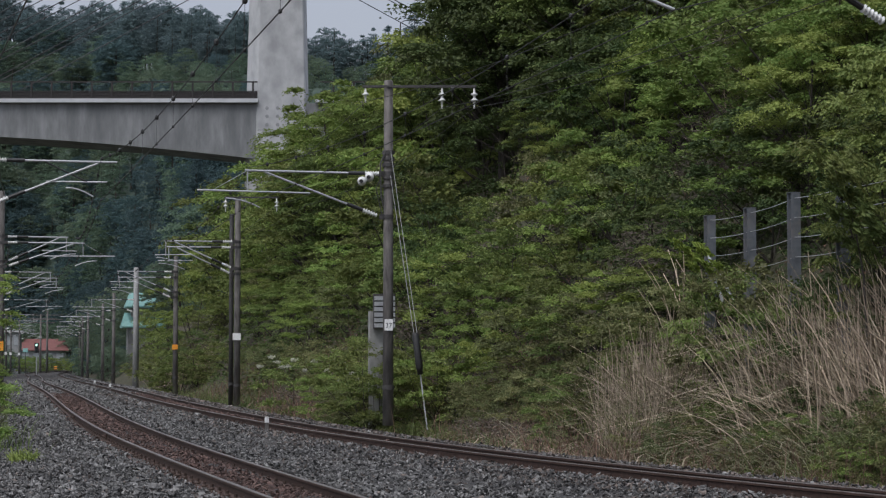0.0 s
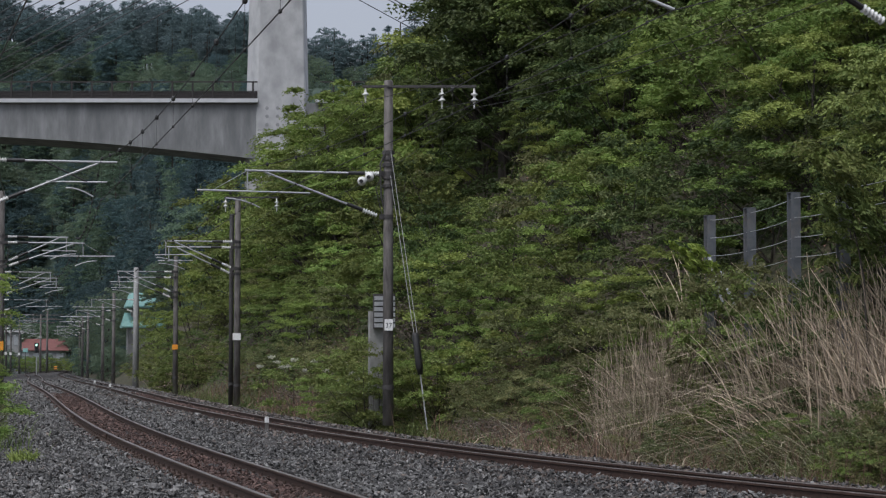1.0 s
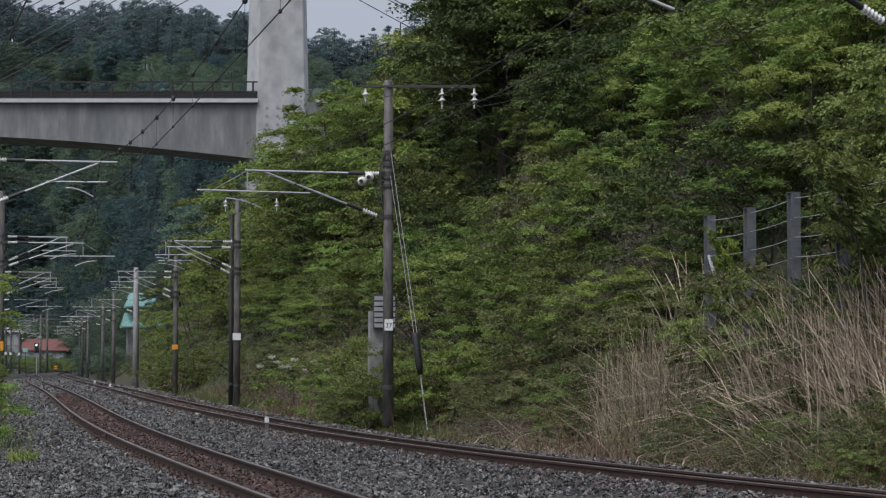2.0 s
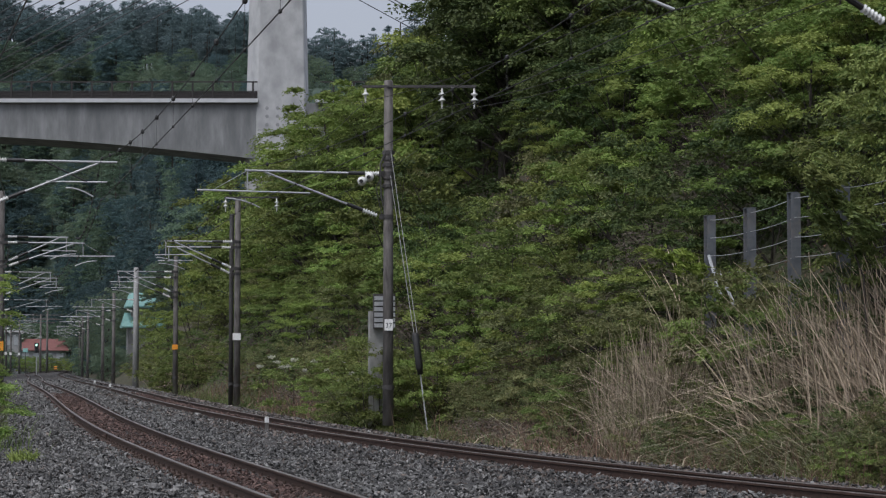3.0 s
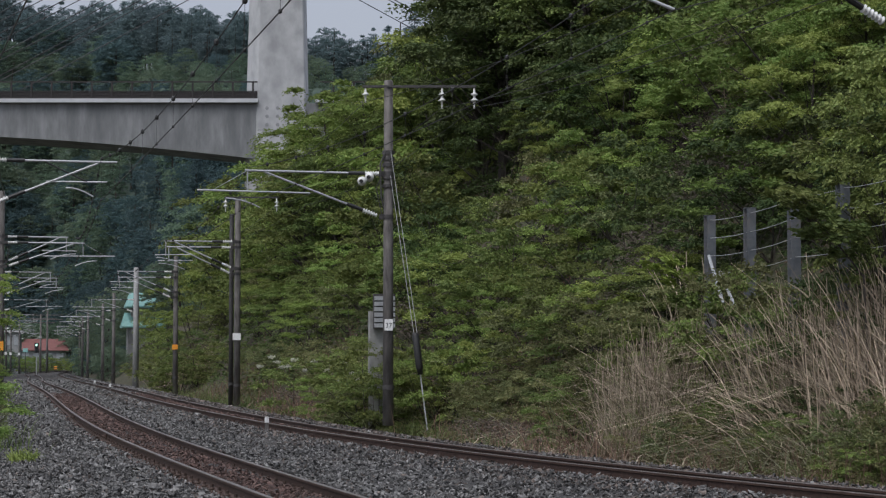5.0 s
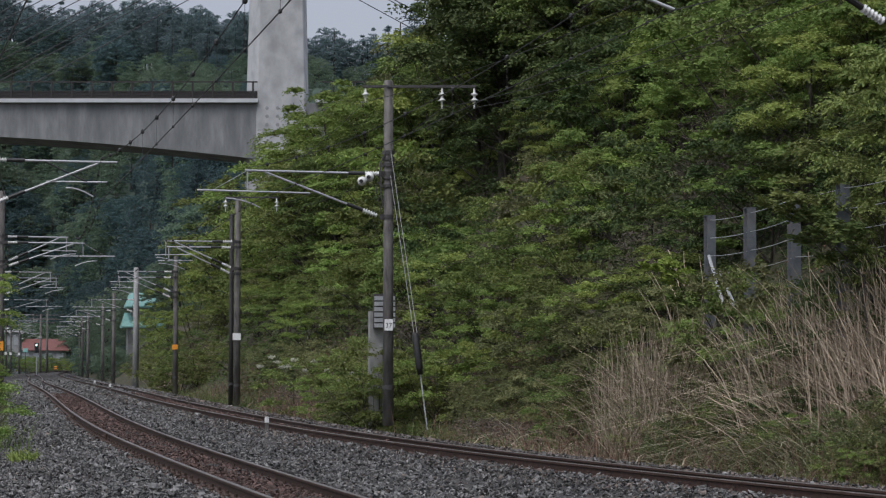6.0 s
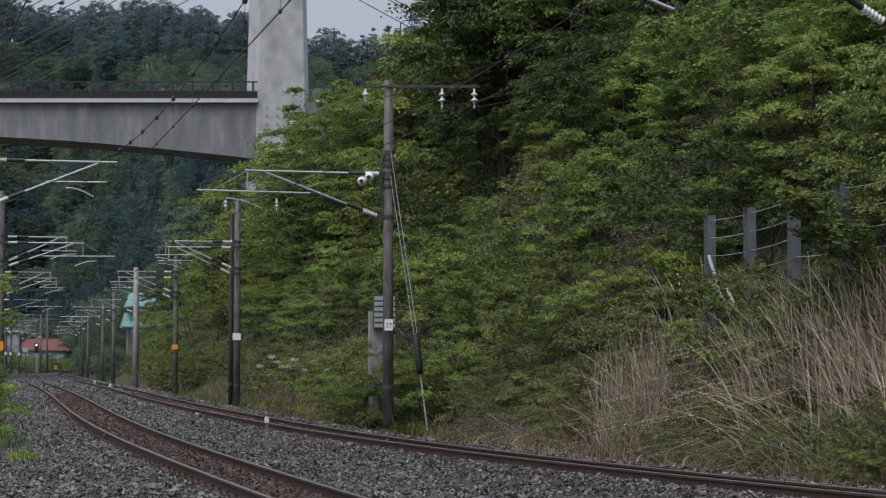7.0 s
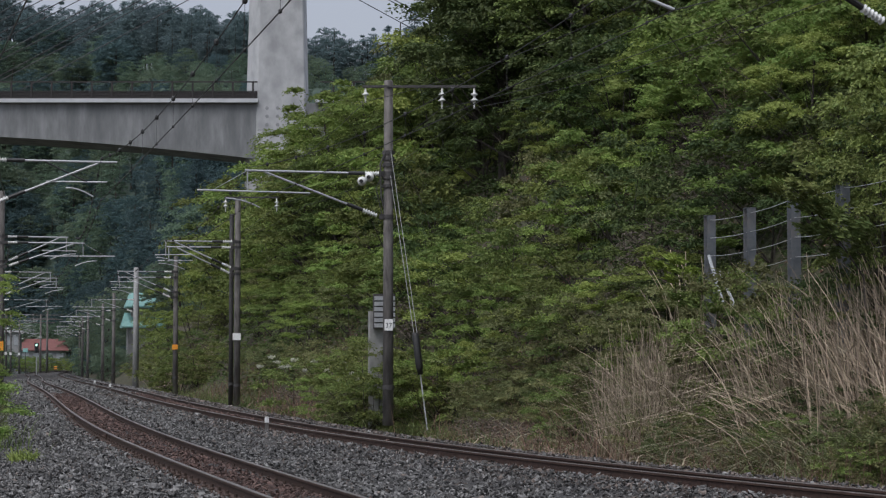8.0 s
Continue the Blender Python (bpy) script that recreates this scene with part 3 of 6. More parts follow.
def catenary_pole(x, y, height, toward, label, arms, concrete=POLE_DARK, radius=(0.130, 0.106), cross=None, plate=None, base=None):
    """A pole at (x, y). toward: the bearing, in degrees from x, of its track. arms: (reach, height, drop, offset, steady)."""
    z = float(land(x, y)) if base is None else base
    post = thing("catenary_pole", pose(x, y, z, 0, 0, toward), label, "catenary pole", "catenary poles")
    g = Geo().lathe([(0, radius[0]), (height * 0.5, (radius[0] + radius[1]) / 2), (height - 0.02, radius[1]), (height, radius[1] * 0.85)], n=18)
    part("shaft", g, concrete, post, smooth=True)
    for h in [0.9] + [a[1] - z for a in arms] + [a[1] - a[2] - z for a in arms]:
        t = h / height
        r = radius[0] + (radius[1] - radius[0]) * t + 0.012
        part("band", Geo().lathe([(h - 0.05, r), (h + 0.05, r)], n=18), DARK_STEEL, post)
    for reach, za, drop, off, steady in arms:
        cantilever(post, reach, za - z, drop, off, steady, 0.026 if y < 90 else 0.022 if y < 120 else 0.017)
    if cross:
        zc, left, right, ins = cross
        zc -= z
        turn_cross = Matrix.Rotation(math.pi - math.radians(toward), 4, "Z")
        cr = part("crossarm", Geo().box(((left + right) / 2, 0, zc), (right - left, 0.055, 0.055), bevel=0.008).box(((left + right) / 2, 0.12, zc), (right - left, 0.03, 0.045)), DARK_STEEL, post, "dark steel crossarm")
        cr.matrix_basis = turn_cross
        for xi, discs in ins:
            g = Geo()
            prof = [(0, 0.018)]
            for k in range(discs):
                t = 0.10 + 0.14 * k
                prof += [(t, 0.03), (t + 0.02, 0.045), (t + 0.05, 0.088), (t + 0.068, 0.084), (t + 0.075, 0.035)]
            prof += [(0.14 + 0.15 * discs, 0.02), (0.2 + 0.15 * discs, 0.02)]
            g.lathe(prof, (xi, 0, zc - 0.03), (xi, 0, zc - 1), 12)
            part("disc_insulator", g, PORCELAIN, cr, "hanging white porcelain disc insulators", smooth=True)
    if plate:
        zp, w, h, colour = plate
        zp -= z
        # the plate faces down the line, towards y = 0
        nx_, ny_ = math.sin(-math.radians(toward)), -math.cos(-math.radians(toward))
        r = 0.16
        part("sign_plate", Geo().box((nx_ * r, ny_ * r, zp), (w, 0.015, h), rz=-math.radians(toward), bevel=0.003), colour, post,
             "white plate" if colour is not ORANGE_PLATE else "orange plate")
    return post


def bearing_to_track(line, y, left_side):
    """The bearing of the perpendicular from beside a line towards it."""
    h = math.degrees(float(np.interp(y, line.ys, line.hs)))
    return -h + 180 if not left_side else -h


POLE_LABEL = "weathered dark concrete catenary pole with bracket arms and insulators"
# right-hand row
b1 = bearing_to_track(RIGHT, 47, False)
pole_37 = catenary_pole(-1.303, 47.0, 8.22, b1, "weathered concrete catenary pole with number plate and guy wires", [(3.45, 5.84, 1.03, 0.0, "long")],
                        cross=(7.93, -2.1, 0.62, [(0.55, 1), (-1.28, 2), (-2.05, 2)]), base=-0.14)
b2 = bearing_to_track(RIGHT, 74, False)
catenary_pole(-7.70, 74.0, 7.94, b2, POLE_LABEL, [(2.75, 5.74, 1.0, 0.25, True), (2.6, 5.55, 1.0, -0.25, True)], plate=(2.2, 0.3, 0.26, WHITE_PLATE),
              cross=(7.42, -1.55, 0.5, [(0.46, 2), (-1.46, 2)]))
catenary_pole(-13.25, 98.0, 6.9, bearing_to_track(RIGHT, 98, False), POLE_LABEL, [(2.9, 5.62, 1.0, 0.25, True), (2.8, 5.35, 1.0, -0.25, True)], plate=(1.9, 0.28, 0.24, ORANGE_PLATE))
catenary_pole(-17.55, 113.0, 7.0, bearing_to_track(RIGHT, 113, False), "pale round concrete pole standing alone by the line", [], POLE_PALE, (0.165, 0.135))
for yy, xx, za in ((126.0, -19.5, 5.02), (152.0, -25.3, 4.9), (178.0, -30.6, 4.95), (204.0, -36.6, 4.9), (230.0, -41.9, 4.8), (256.0, -47.0, 4.75), (284.0, -51.5, 4.7)):
    catenary_pole(xx, yy, 7.0, bearing_to_track(RIGHT, yy, False), POLE_LABEL, [(2.9, za, 0.8, 0.0, "long" if yy < 160 else True)], radius=(0.15, 0.12), plate=(1.62, 0.22, 0.28, WHITE_PLATE) if yy < 140 else None)
catenary_pole(-7.99, 74.6, 7.3, bearing_to_track(RIGHT, 74, False), "thin dark steel pole standing close beside another", [], DARK_STEEL, (0.09, 0.08))
# the pole nearest the camera on the bank side; only its bracket comes into view
near_pole = catenary_pole(5.97, 25.6, 8.2, bearing_to_track(RIGHT, 25.0, False), POLE_LABEL, [(3.2, 7.07, 1.25, 0.0, True)], cross=(7.9, -2.1, 0.6, [(0.55, 1), (-1.28, 2), (-2.05, 2)]))
near_inv = (Matrix.Translation(near_pole.location) @ near_pole.rotation_euler.to_matrix().to_4x4()).inverted()
part("contact_arm", Geo().tube([tuple(near_inv @ Vector(p)) for p in ((2.1, 24.6, 6.2), (2.5, 24.6, 6.03), (2.9, 24.6, 5.86))], 0.022, 8), GALV, near_pole, "pale steady arm that holds the contact wire")
# left-hand row
for yy, xx in ((44.5, -10.45), (74.0, -16.55), (106.0, -23.75), (148.0, -33.1), (178.0, -39.9), (205.0, -45.6), (232.0, -51.2), (262.0, -57.2), (292.0, -62.5)):
    dz = float(level(yy))
    arms = {44.5: [(3.05, 5.94, 1.03, 0.0, "slant")], 74.0: [(2.46, 5.97, 0.95, 0.35, True), (3.06, 5.72, 0.9, -0.3, "long")], 106.0: [(2.7, 5.97, 1.0, 0.3, True), (3.0, 5.63, 0.9, -0.3, True)],
            148.0: [(3.4, 5.62, 0.8, 0.0, "long")]}.get(yy, [(3.0, 5.7 + dz, 0.9, 0.0, True)])
    catenary_pole(xx, yy, 8.0, bearing_to_track(LEFT, yy, True), POLE_LABEL, arms, plate=(1.85 + 0.25 * dz, 0.3, 0.35, ORANGE_PLATE if yy == 74.0 else WHITE_PLATE))
# bare steel masts by the station
for xx, yy, hh in ((-57.2, 286.0, 9.2), (-61.0, 300.0, 9.0)):
    m_ = thing("steel_mast", pose(xx, yy, float(land(xx, yy))), "thin grey steel mast near the station", "mast", "station masts")
    part("shaft", Geo().lathe([(0, 0.17), (hh, 0.12)], n=10), POLE_DARK, m_, smooth=True)
    g = Geo()
    for k in (0.86, 0.93):
        g.box((0, 0, hh * k), (4.5, 0.1, 0.1))
    part("crossarm", g, POLE_DARK, m_)

# number plate, guy wires, balance weights of the nearest pole
W = Matrix.Translation(pole_37.location) @ Euler((0, 0, radians(b1))).to_matrix().to_4x4()
W_inv = W.inverted()


def in_pole(p):
    return tuple(W_inv @ Vector(p))


plate = Geo().box((0, 0, 0), (0.20, 0.012, 0.27), bevel=0.004)
pl = part("sign_plate", plate, WHITE_PLATE, pole_37, "white plate with the black number 37")
pl.matrix_basis = W_inv @ pose(-1.285, 47.0 - 0.165, 2.24)
txt = bpy.data.curves.new("number", "FONT")
txt.body, txt.size, txt.align_x, txt.align_y, txt.extrude = "37", 0.16, "CENTER", "CENTER", 0.002
tmp = new("number_text", txt)
bpy.context.view_layer.update()
me = bpy.data.meshes.new_from_object(tmp.evaluated_get(bpy.context.evaluated_depsgraph_get()))
bpy.data.objects.remove(tmp)
me.materials.clear()
me.materials.append(INK)
number = part("number", me, None, pl, "black digits 37")
number.matrix_basis = pose(0, -0.0085, -0.02, 90, 0, 0)

ground_end = (-0.36, 46.7, -0.30)
tops = [(-1.24, 46.86, 6.35), (-1.25, 46.86, 5.78)]
mid = np.array([-0.66, 46.75, 2.05])
g = Geo()
for t in tops:
    g.tube([in_pole(t), in_pole(mid + np.array([0.045 if t[2] > 6 else -0.03, 0, 0]))], 0.008, 6)
g.tube([in_pole(mid), in_pole(ground_end)], 0.017, 6)
part("guy_wire", g, GUY_WIRE, pole_37, "pale galvanised guy wires")
low = mid + (np.array(ground_end) - mid) * 0.42
part("guy_guard", Geo().tube([in_pole(mid), in_pole(mid + (low - mid) * 0.05), in_pole(mid + (low - mid) * 0.8), in_pole(low)], [0.06, 0.088, 0.088, 0.06], 12), BLACK, pole_37, "black guard sleeve on the guy wire", smooth=True)
for p in ((-1.93, 46.6, 5.64), (-1.76, 46.75, 5.75)):
    g = Geo().lathe([(0, 0.045), (0.02, 0.095), (0.06, 0.112), (0.11, 0.095), (0.14, 0.05)], in_pole((p[0] + 0.02, p[1] + 0.07, p[2])), in_pole((p[0] - 0.1, p[1] - 0.9, p[2] - 0.1)), 16)
    w_ = part("end_insulator", g, PORCELAIN, pole_37, "round white porcelain end insulator", smooth=True)
    part("cap", Geo().lathe([(0.13, 0.05), (0.2, 0.045)], in_pole((p[0] + 0.02, p[1] + 0.07, p[2])), in_pole((p[0] - 0.1, p[1] - 0.9, p[2] - 0.1)), 10), BLACK, w_)
g = Geo()
for k in (6.35, 6.2, 6.05, 5.75, 5.55):
    g.lathe([(k + 0.14 - 0.04, 0.15), (k + 0.14 + 0.04, 0.15)], n=16)
g.tube([(0.1, 0.1, 6.5), (0.22, 0.1, 6.2), (0.2, 0.1, 5.4), (0.14, 0.1, 5.2)], 0.02, 6)
part("clamps", g, DARK_STEEL, pole_37)


# equipment cabinet behind the pole
def cabinet():
    x, y = -1.50, 49.4
    z = float(land(x, y))
    c = thing("equipment_cabinet", pose(x, y, z, 0, 0, 10), "grey concrete post with a louvred metal box", "cabinet")
    part("post", Geo().box((-0.15, 0, 1.58), (0.42, 0.22, 3.16), bevel=0.03), CONCRETE, c)
    b = part("box", Geo().box((0.0, -0.2, 3.16), (0.54, 0.2, 0.86), bevel=0.02), DARK_STEEL, c)
    for i in range(6):
        part("louvre", Geo().box((0.0, -0.32, 2.80 + i * 0.135), (0.52, 0.05, 0.10), bevel=0.01), GALV, b)


cabinet()


# ---- overhead wires ----
def overhead_line(name, plan, z_contact, z_mess, label, droppers, sag=0.4, phase=0.5):
    """A contact wire and a messenger wire above it between supports, with droppers. plan: support points (x, y)."""
    t = thing(name, Matrix(), label, "overhead wires", "overhead lines")
    run_c, run_m = [], []
    for (x0, y0), (x1, y1), c0, c1, m0, m1 in zip(plan, plan[1:], z_contact, z_contact[1:], z_mess, z_mess[1:]):
        k = np.linspace(0, 1, 17)
        x, y = x0 + (x1 - x0) * k, y0 + (y1 - y0) * k
        zc = c0 + (c1 - c0) * k - 0.05 * 4 * k * (1 - k)
        zm = m0 + (m1 - m0) * k - sag * 4 * k * (1 - k)
        run_c.append(np.stack([x, y, zc], -1)[:-1])
        run_m.append(np.stack([x, y, zm], -1)[:-1])
        for d in (np.arange(droppers) + phase) / droppers:
            xd, yd = x0 + (x1 - x0) * d, y0 + (y1 - y0) * d
            a, b = np.interp(d, k, zc), np.interp(d, k, zm)
            dr = part("dropper", Geo().tube([(xd, yd, a), (xd, yd, b)], 0.003, 4), WIRE, t)
            for zz, big in ((a, 0.5), (b, 0.8)):
                part("clamp", Geo().lathe([(-0.05 * big, 0.02 * big), (-0.025 * big, 0.04 * big), (0.025 * big, 0.04 * big), (0.05 * big, 0.02 * big)], (xd, yd, zz), (xd, yd, zz + 1), 6), BLACK, dr)
    part("contact_wire", Geo().tube(np.concatenate(run_c), 0.008, 5), WIRE, t)
    part("messenger_wire", Geo().tube(np.concatenate(run_m), 0.008, 5), WIRE, t)


overhead_line("overhead_line", [(6.75, -14.5), (-0.49, 15.0), (-7.73, 44.5), (-13.75, 74.0), (-20.9, 106.0), (-30.2, 150.0), (-37.0, 178.0), (-42.6, 205.0), (-48.2, 232.0)], [5.0] * 4 + [4.9, 4.75, 4.6, 4.4, 4.2],
              [5.95, 5.95, 5.95, 5.9, 5.8, 5.6, 5.4, 5.3, 5.0], "dark contact and messenger wires hung over the track", 12, 0.58, 0.89)
overhead_line("overhead_line", [(13.0, 8.0), (2.88, 24.6), (-4.55, 46.2), (-10.45, 73.4), (-16.1, 97.0), (-22.4, 126.0), (-28.1, 152.0), (-33.4, 178.0)], [6.2, 5.85, 5.05, 4.95, 4.75, 4.4, 4.3, 4.2],
              [7.2, 6.68, 5.92, 5.78, 5.5, 5.1, 5.05, 5.0], "dark contact and messenger wires hung over the track", 9, 0.52, 0.3)


def feeder(points, radius, label, sag=0.35):
    """A single wire that hangs between supports."""
    g = Geo()
    for a, b in zip(points, points[1:]):
        k = np.linspace(0, 1, 13)[:, None]
        p = np.array(a) + (np.array(b) - np.array(a)) * k
        p[:, 2] -= (sag * 4 * k * (1 - k))[:, 0]
        g.tube(p, radius, 5)
    w = part("feeder_wire", g, WIRE)
    tagged(w, label, "wire", "feeder wires")


def cross_point(x, y, bearing, along, z):
    a = radians(bearing)
    return (x + along * math.cos(a), y + along * math.sin(a), z)


for along2, along1, zoff, a0 in ((0.4, 0.55, -0.33, 0.55), (-1.5, -1.28, -0.48, -1.28), (-2.6, -2.05, -0.48, -2.05)):
    feeder([cross_point(5.9, 25.6, 180, a0, 7.9 + zoff), cross_point(-1.303, 47.0, 180, along1, 7.91 + zoff), cross_point(-7.70, 74.0, 180, along2, 7.62 + zoff),
            (-13.25 + (0 if along2 > 0 else 1.2), 98.0, 6.9)], 0.007, "thin dark feeder wire strung along the pole tops")
feeder([(0.4, 8.0, 8.3), (-10.3, 44.5, 7.7), (-16.5, 74.0, 7.6), (-23.7, 106.0, 7.5), (-34.0, 150.0, 7.2)], 0.016, "thick dark feeder wire on the outer row of poles", 0.25)


# ---- cable-stayed road bridge ----
def bridge():
    y0, z0 = 200.0, 27.42          # near edge of the deck, height of the kerb
    bz = thing("road_bridge", Matrix(), "grey concrete cable-stayed road bridge over the valley", "bridge")
    pier = -16.75
    xs = np.linspace(-130, 120, 126)
    under = z0 - 3.55 - 2.75 * np.clip(1 - np.abs(xs - pier) / 36, 0, 1) ** 1.6
    # girder: an arched box with a slab that juts out on top
    prof = []
    for x, u in zip(xs, under):
        prof.append([(x, y0 + 0.35, z0 - 0.35), (x, y0 + 0.35, u), (x, y0 + 8.0, u), (x, y0 + 8.0, z0 - 0.35)])
    v = np.array(prof).reshape(-1, 3)
    i, j = np.arange(len(xs) - 1)[:, None], np.arange(4)[None]
    f = np.stack([i * 4 + j, i * 4 + (j + 1) % 4, (i + 1) * 4 + (j + 1) % 4, (i + 1) * 4 + j], -1).reshape(-1, 4)
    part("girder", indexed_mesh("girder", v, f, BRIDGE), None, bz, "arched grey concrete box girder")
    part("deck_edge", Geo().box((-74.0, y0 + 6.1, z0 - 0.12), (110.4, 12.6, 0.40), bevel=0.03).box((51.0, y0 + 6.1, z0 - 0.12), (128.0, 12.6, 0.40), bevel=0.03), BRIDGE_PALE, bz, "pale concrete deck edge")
    # railings
    for y in (y0 + 0.15, y0 + 12.0):
        rail_ = part("railing", Geo().box((-74.0, y, z0 + 1.82), (110.2, 0.08, 0.13)).box((-74.0, y, z0 + 0.85), (110.2, 0.06, 0.09)).box((-74.0, y, z0 + 0.5), (110.2, 0.06, 0.07))
                     .box((51, y, z0 + 1.82), (127.0, 0.08, 0.13)).box((51, y, z0 + 0.85), (127.0, 0.06, 0.09)), RAILING, bz, "dark brown steel railing")
        post_mesh = Geo().box((0, 0, 0.95), (0.19, 0.12, 1.85), bevel=0.02).mesh("railing_post", RAILING)
        for k in range(-54, 64):
            x = pier - 2.6 + k * 2.05
            if -1.9 < x - pier < 3.6:
                continue
            part("railing_post", post_mesh, None, rail_).matrix_basis = pose(x, y, z0)
        part("lower_screen", Geo().box((-74.0, y + 0.05, z0 + 0.42), (110.2, 0.02, 0.75)), RAILING, rail_)
    # tower: two chamfered legs
    for y, pier in ((y0 + 0.2, pier - 0.36), (y0 + 13.0, pier - 1.5)):
        g = Geo()
        for zb, w in ((-30, 3.9), (z0 - 1.9, 3.15), (z0 + 0.0, 3.1), (z0 + 45, 2.0)):
            c = 2.0
            o = [(-w, c), (-w + 1.35, 0), (w - 0.12, 0), (w, 0.12), (w, 5.0), (-w, 5.0)]
            g.v.append(np.array([(pier + a, y + b, zb) for a, b in o]))
        g.n = 24
        g.f = [(r * 6 + q, r * 6 + (q + 1) % 6, (r + 1) * 6 + (q + 1) % 6, (r + 1) * 6 + q) for r in range(3) for q in range(6)] + [tuple(range(18, 24))]
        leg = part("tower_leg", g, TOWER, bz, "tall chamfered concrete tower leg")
        for k in range(3):
            for m in range(3):
                part("anchor_plug", Geo().lathe([(0, 0.18), (0.03, 0.18)], (pier - 0.8 + m * 1.08, y - 0.0, z0 - 0.85 - k * 0.85), (pier - 0.8 + m * 1.08, y - 1, z0 - 0.85 - k * 0.85), 10), PLUG, leg)
        for rise in (-3.1, 11.3):
            half = 3.1 - 0.0244 * max(rise, 0) + 0.025 * max(-rise, 0)
            part("joint", Geo().box((pier + 0.66, y - 0.004, z0 + rise), (2 * half - 1.5, 0.02, 0.06 if rise < 0 else 0.035)), BRIDGE, leg)
    # stays
    for y in (y0 + 0.9, y0 + 11.4):
        for k in range(9):
            for sgn in (-1, 1):
                a = (pier + sgn * 2.0, y, z0 + 16.2 + k * 1.95)
                b = (pier + sgn * (31.5 + k * 4.3), y, z0 + 0.1)
                part("stay_cable", Geo().tube([a, b], 0.05, 6), INK, bz)
    return bz


bridge()


def street_lamp(x, y, z, h):
    t = thing("street_lamp", pose(x, y, z), "thin grey street lamp on the bridge", "street lamp")
    part("pole", Geo().lathe([(0, 0.11), (h, 0.06)], n=8), DARK_STEEL, t)
    part("arm", Geo().tube([(0, 0, h), (0.4, 0, h + 0.25), (1.2, 0, h + 0.35)], 0.045, 6), DARK_STEEL, t)
    part("lamp_head", Geo().box((1.4, 0, h + 0.33), (0.7, 0.3, 0.12), bevel=0.05), DARK_STEEL, t)


street_lamp(-4.4, 203.0, 27.15, 8.6)


# ---- rockfall fence on the bank ----
def rock_fence():
    f = thing("rockfall_fence", Matrix(), "weathered steel rockfall fence with wire ropes on the bank", "fence")
    p0, p1 = np.array([5.11, 37.8]), np.array([6.56, 32.35])
    step = (p1 - p0) / 3
    tops = []
    for i in range(6):
        p = p0 + step * i
        z = float(land(p[0], p[1]))
        top = (4.19, 4.2, 4.33, 4.35, 4.37, 4.4)[i]
        g = Geo()
        L = top - z + 0.3
        # an H-section upright
        o = [(-0.085, -0.10), (0.085, -0.10), (0.085, -0.085), (0.007, -0.085), (0.007, 0.085), (0.085, 0.085), (0.085, 0.10), (-0.085, 0.10), (-0.085, 0.085), (-0.007, 0.085), (-0.007, -0.085), (-0.085, -0.085)]
        g.add([(a, b, c) for c in (-0.3, L - 0.3) for a, b in o], [(q, (q + 1) % 12, 12 + (q + 1) % 12, 12 + q) for q in range(12)])
        po = part("post", g, FENCE_POST, f, "grey galvanised steel post")
        po.matrix_basis = pose(p[0], p[1], z, 0, 0, 12)
        part("cap", Geo().box((0, 0, L - 0.3 + 0.008), (0.18, 0.21, 0.012)), FENCE_POST, po)
        tops.append((p[0], p[1] - 0.11, top))
    for k in range(4):
        g = Geo()
        for a, b in zip(tops, tops[1:]):
            q = np.linspace(0, 1, 7)[:, None]
            pts = np.array(a) + (np.array(b) - np.array(a)) * q
            pts[:, 2] -= 0.09 + 0.34 * k + (0.025 * 4 * q * (1 - q))[:, 0]
            g.tube(pts, 0.0065, 5)
        part("wire_rope", g, GALV, f, "pale steel wire rope")
    # a leaning end stay
    for a, b in (((5.06, 37.6, 3.42), (5.24, 37.0, 2.5)), ((5.26, 37.5, 3.1), (5.44, 36.9, 2.45))):
        part("stay", Geo().tube([a, b], 0.034, 6), GALV, f, "pale leaning end stay")


rock_fence()


# ---- plants ----
def leaf_quads(rng, p, d, n, length, width):
    """Folded rhombic leaves at p, pointing along d, with upper side n."""
    d = d / (np.linalg.norm(d, axis=1)[:, None] + 1e-9)
    s = np.cross(d, n)
    s /= np.linalg.norm(s, axis=1)[:, None] + 1e-9
    n = np.cross(s, d)
    L, w = length[:, None], width[:, None]
    return np.stack([p, p + d * L * 0.45 + s * w * 0.5 + n * w * 0.18, p + d * L - n * L * 0.08, p + d * L * 0.45 - s * w * 0.5 + n * w * 0.18], 1)


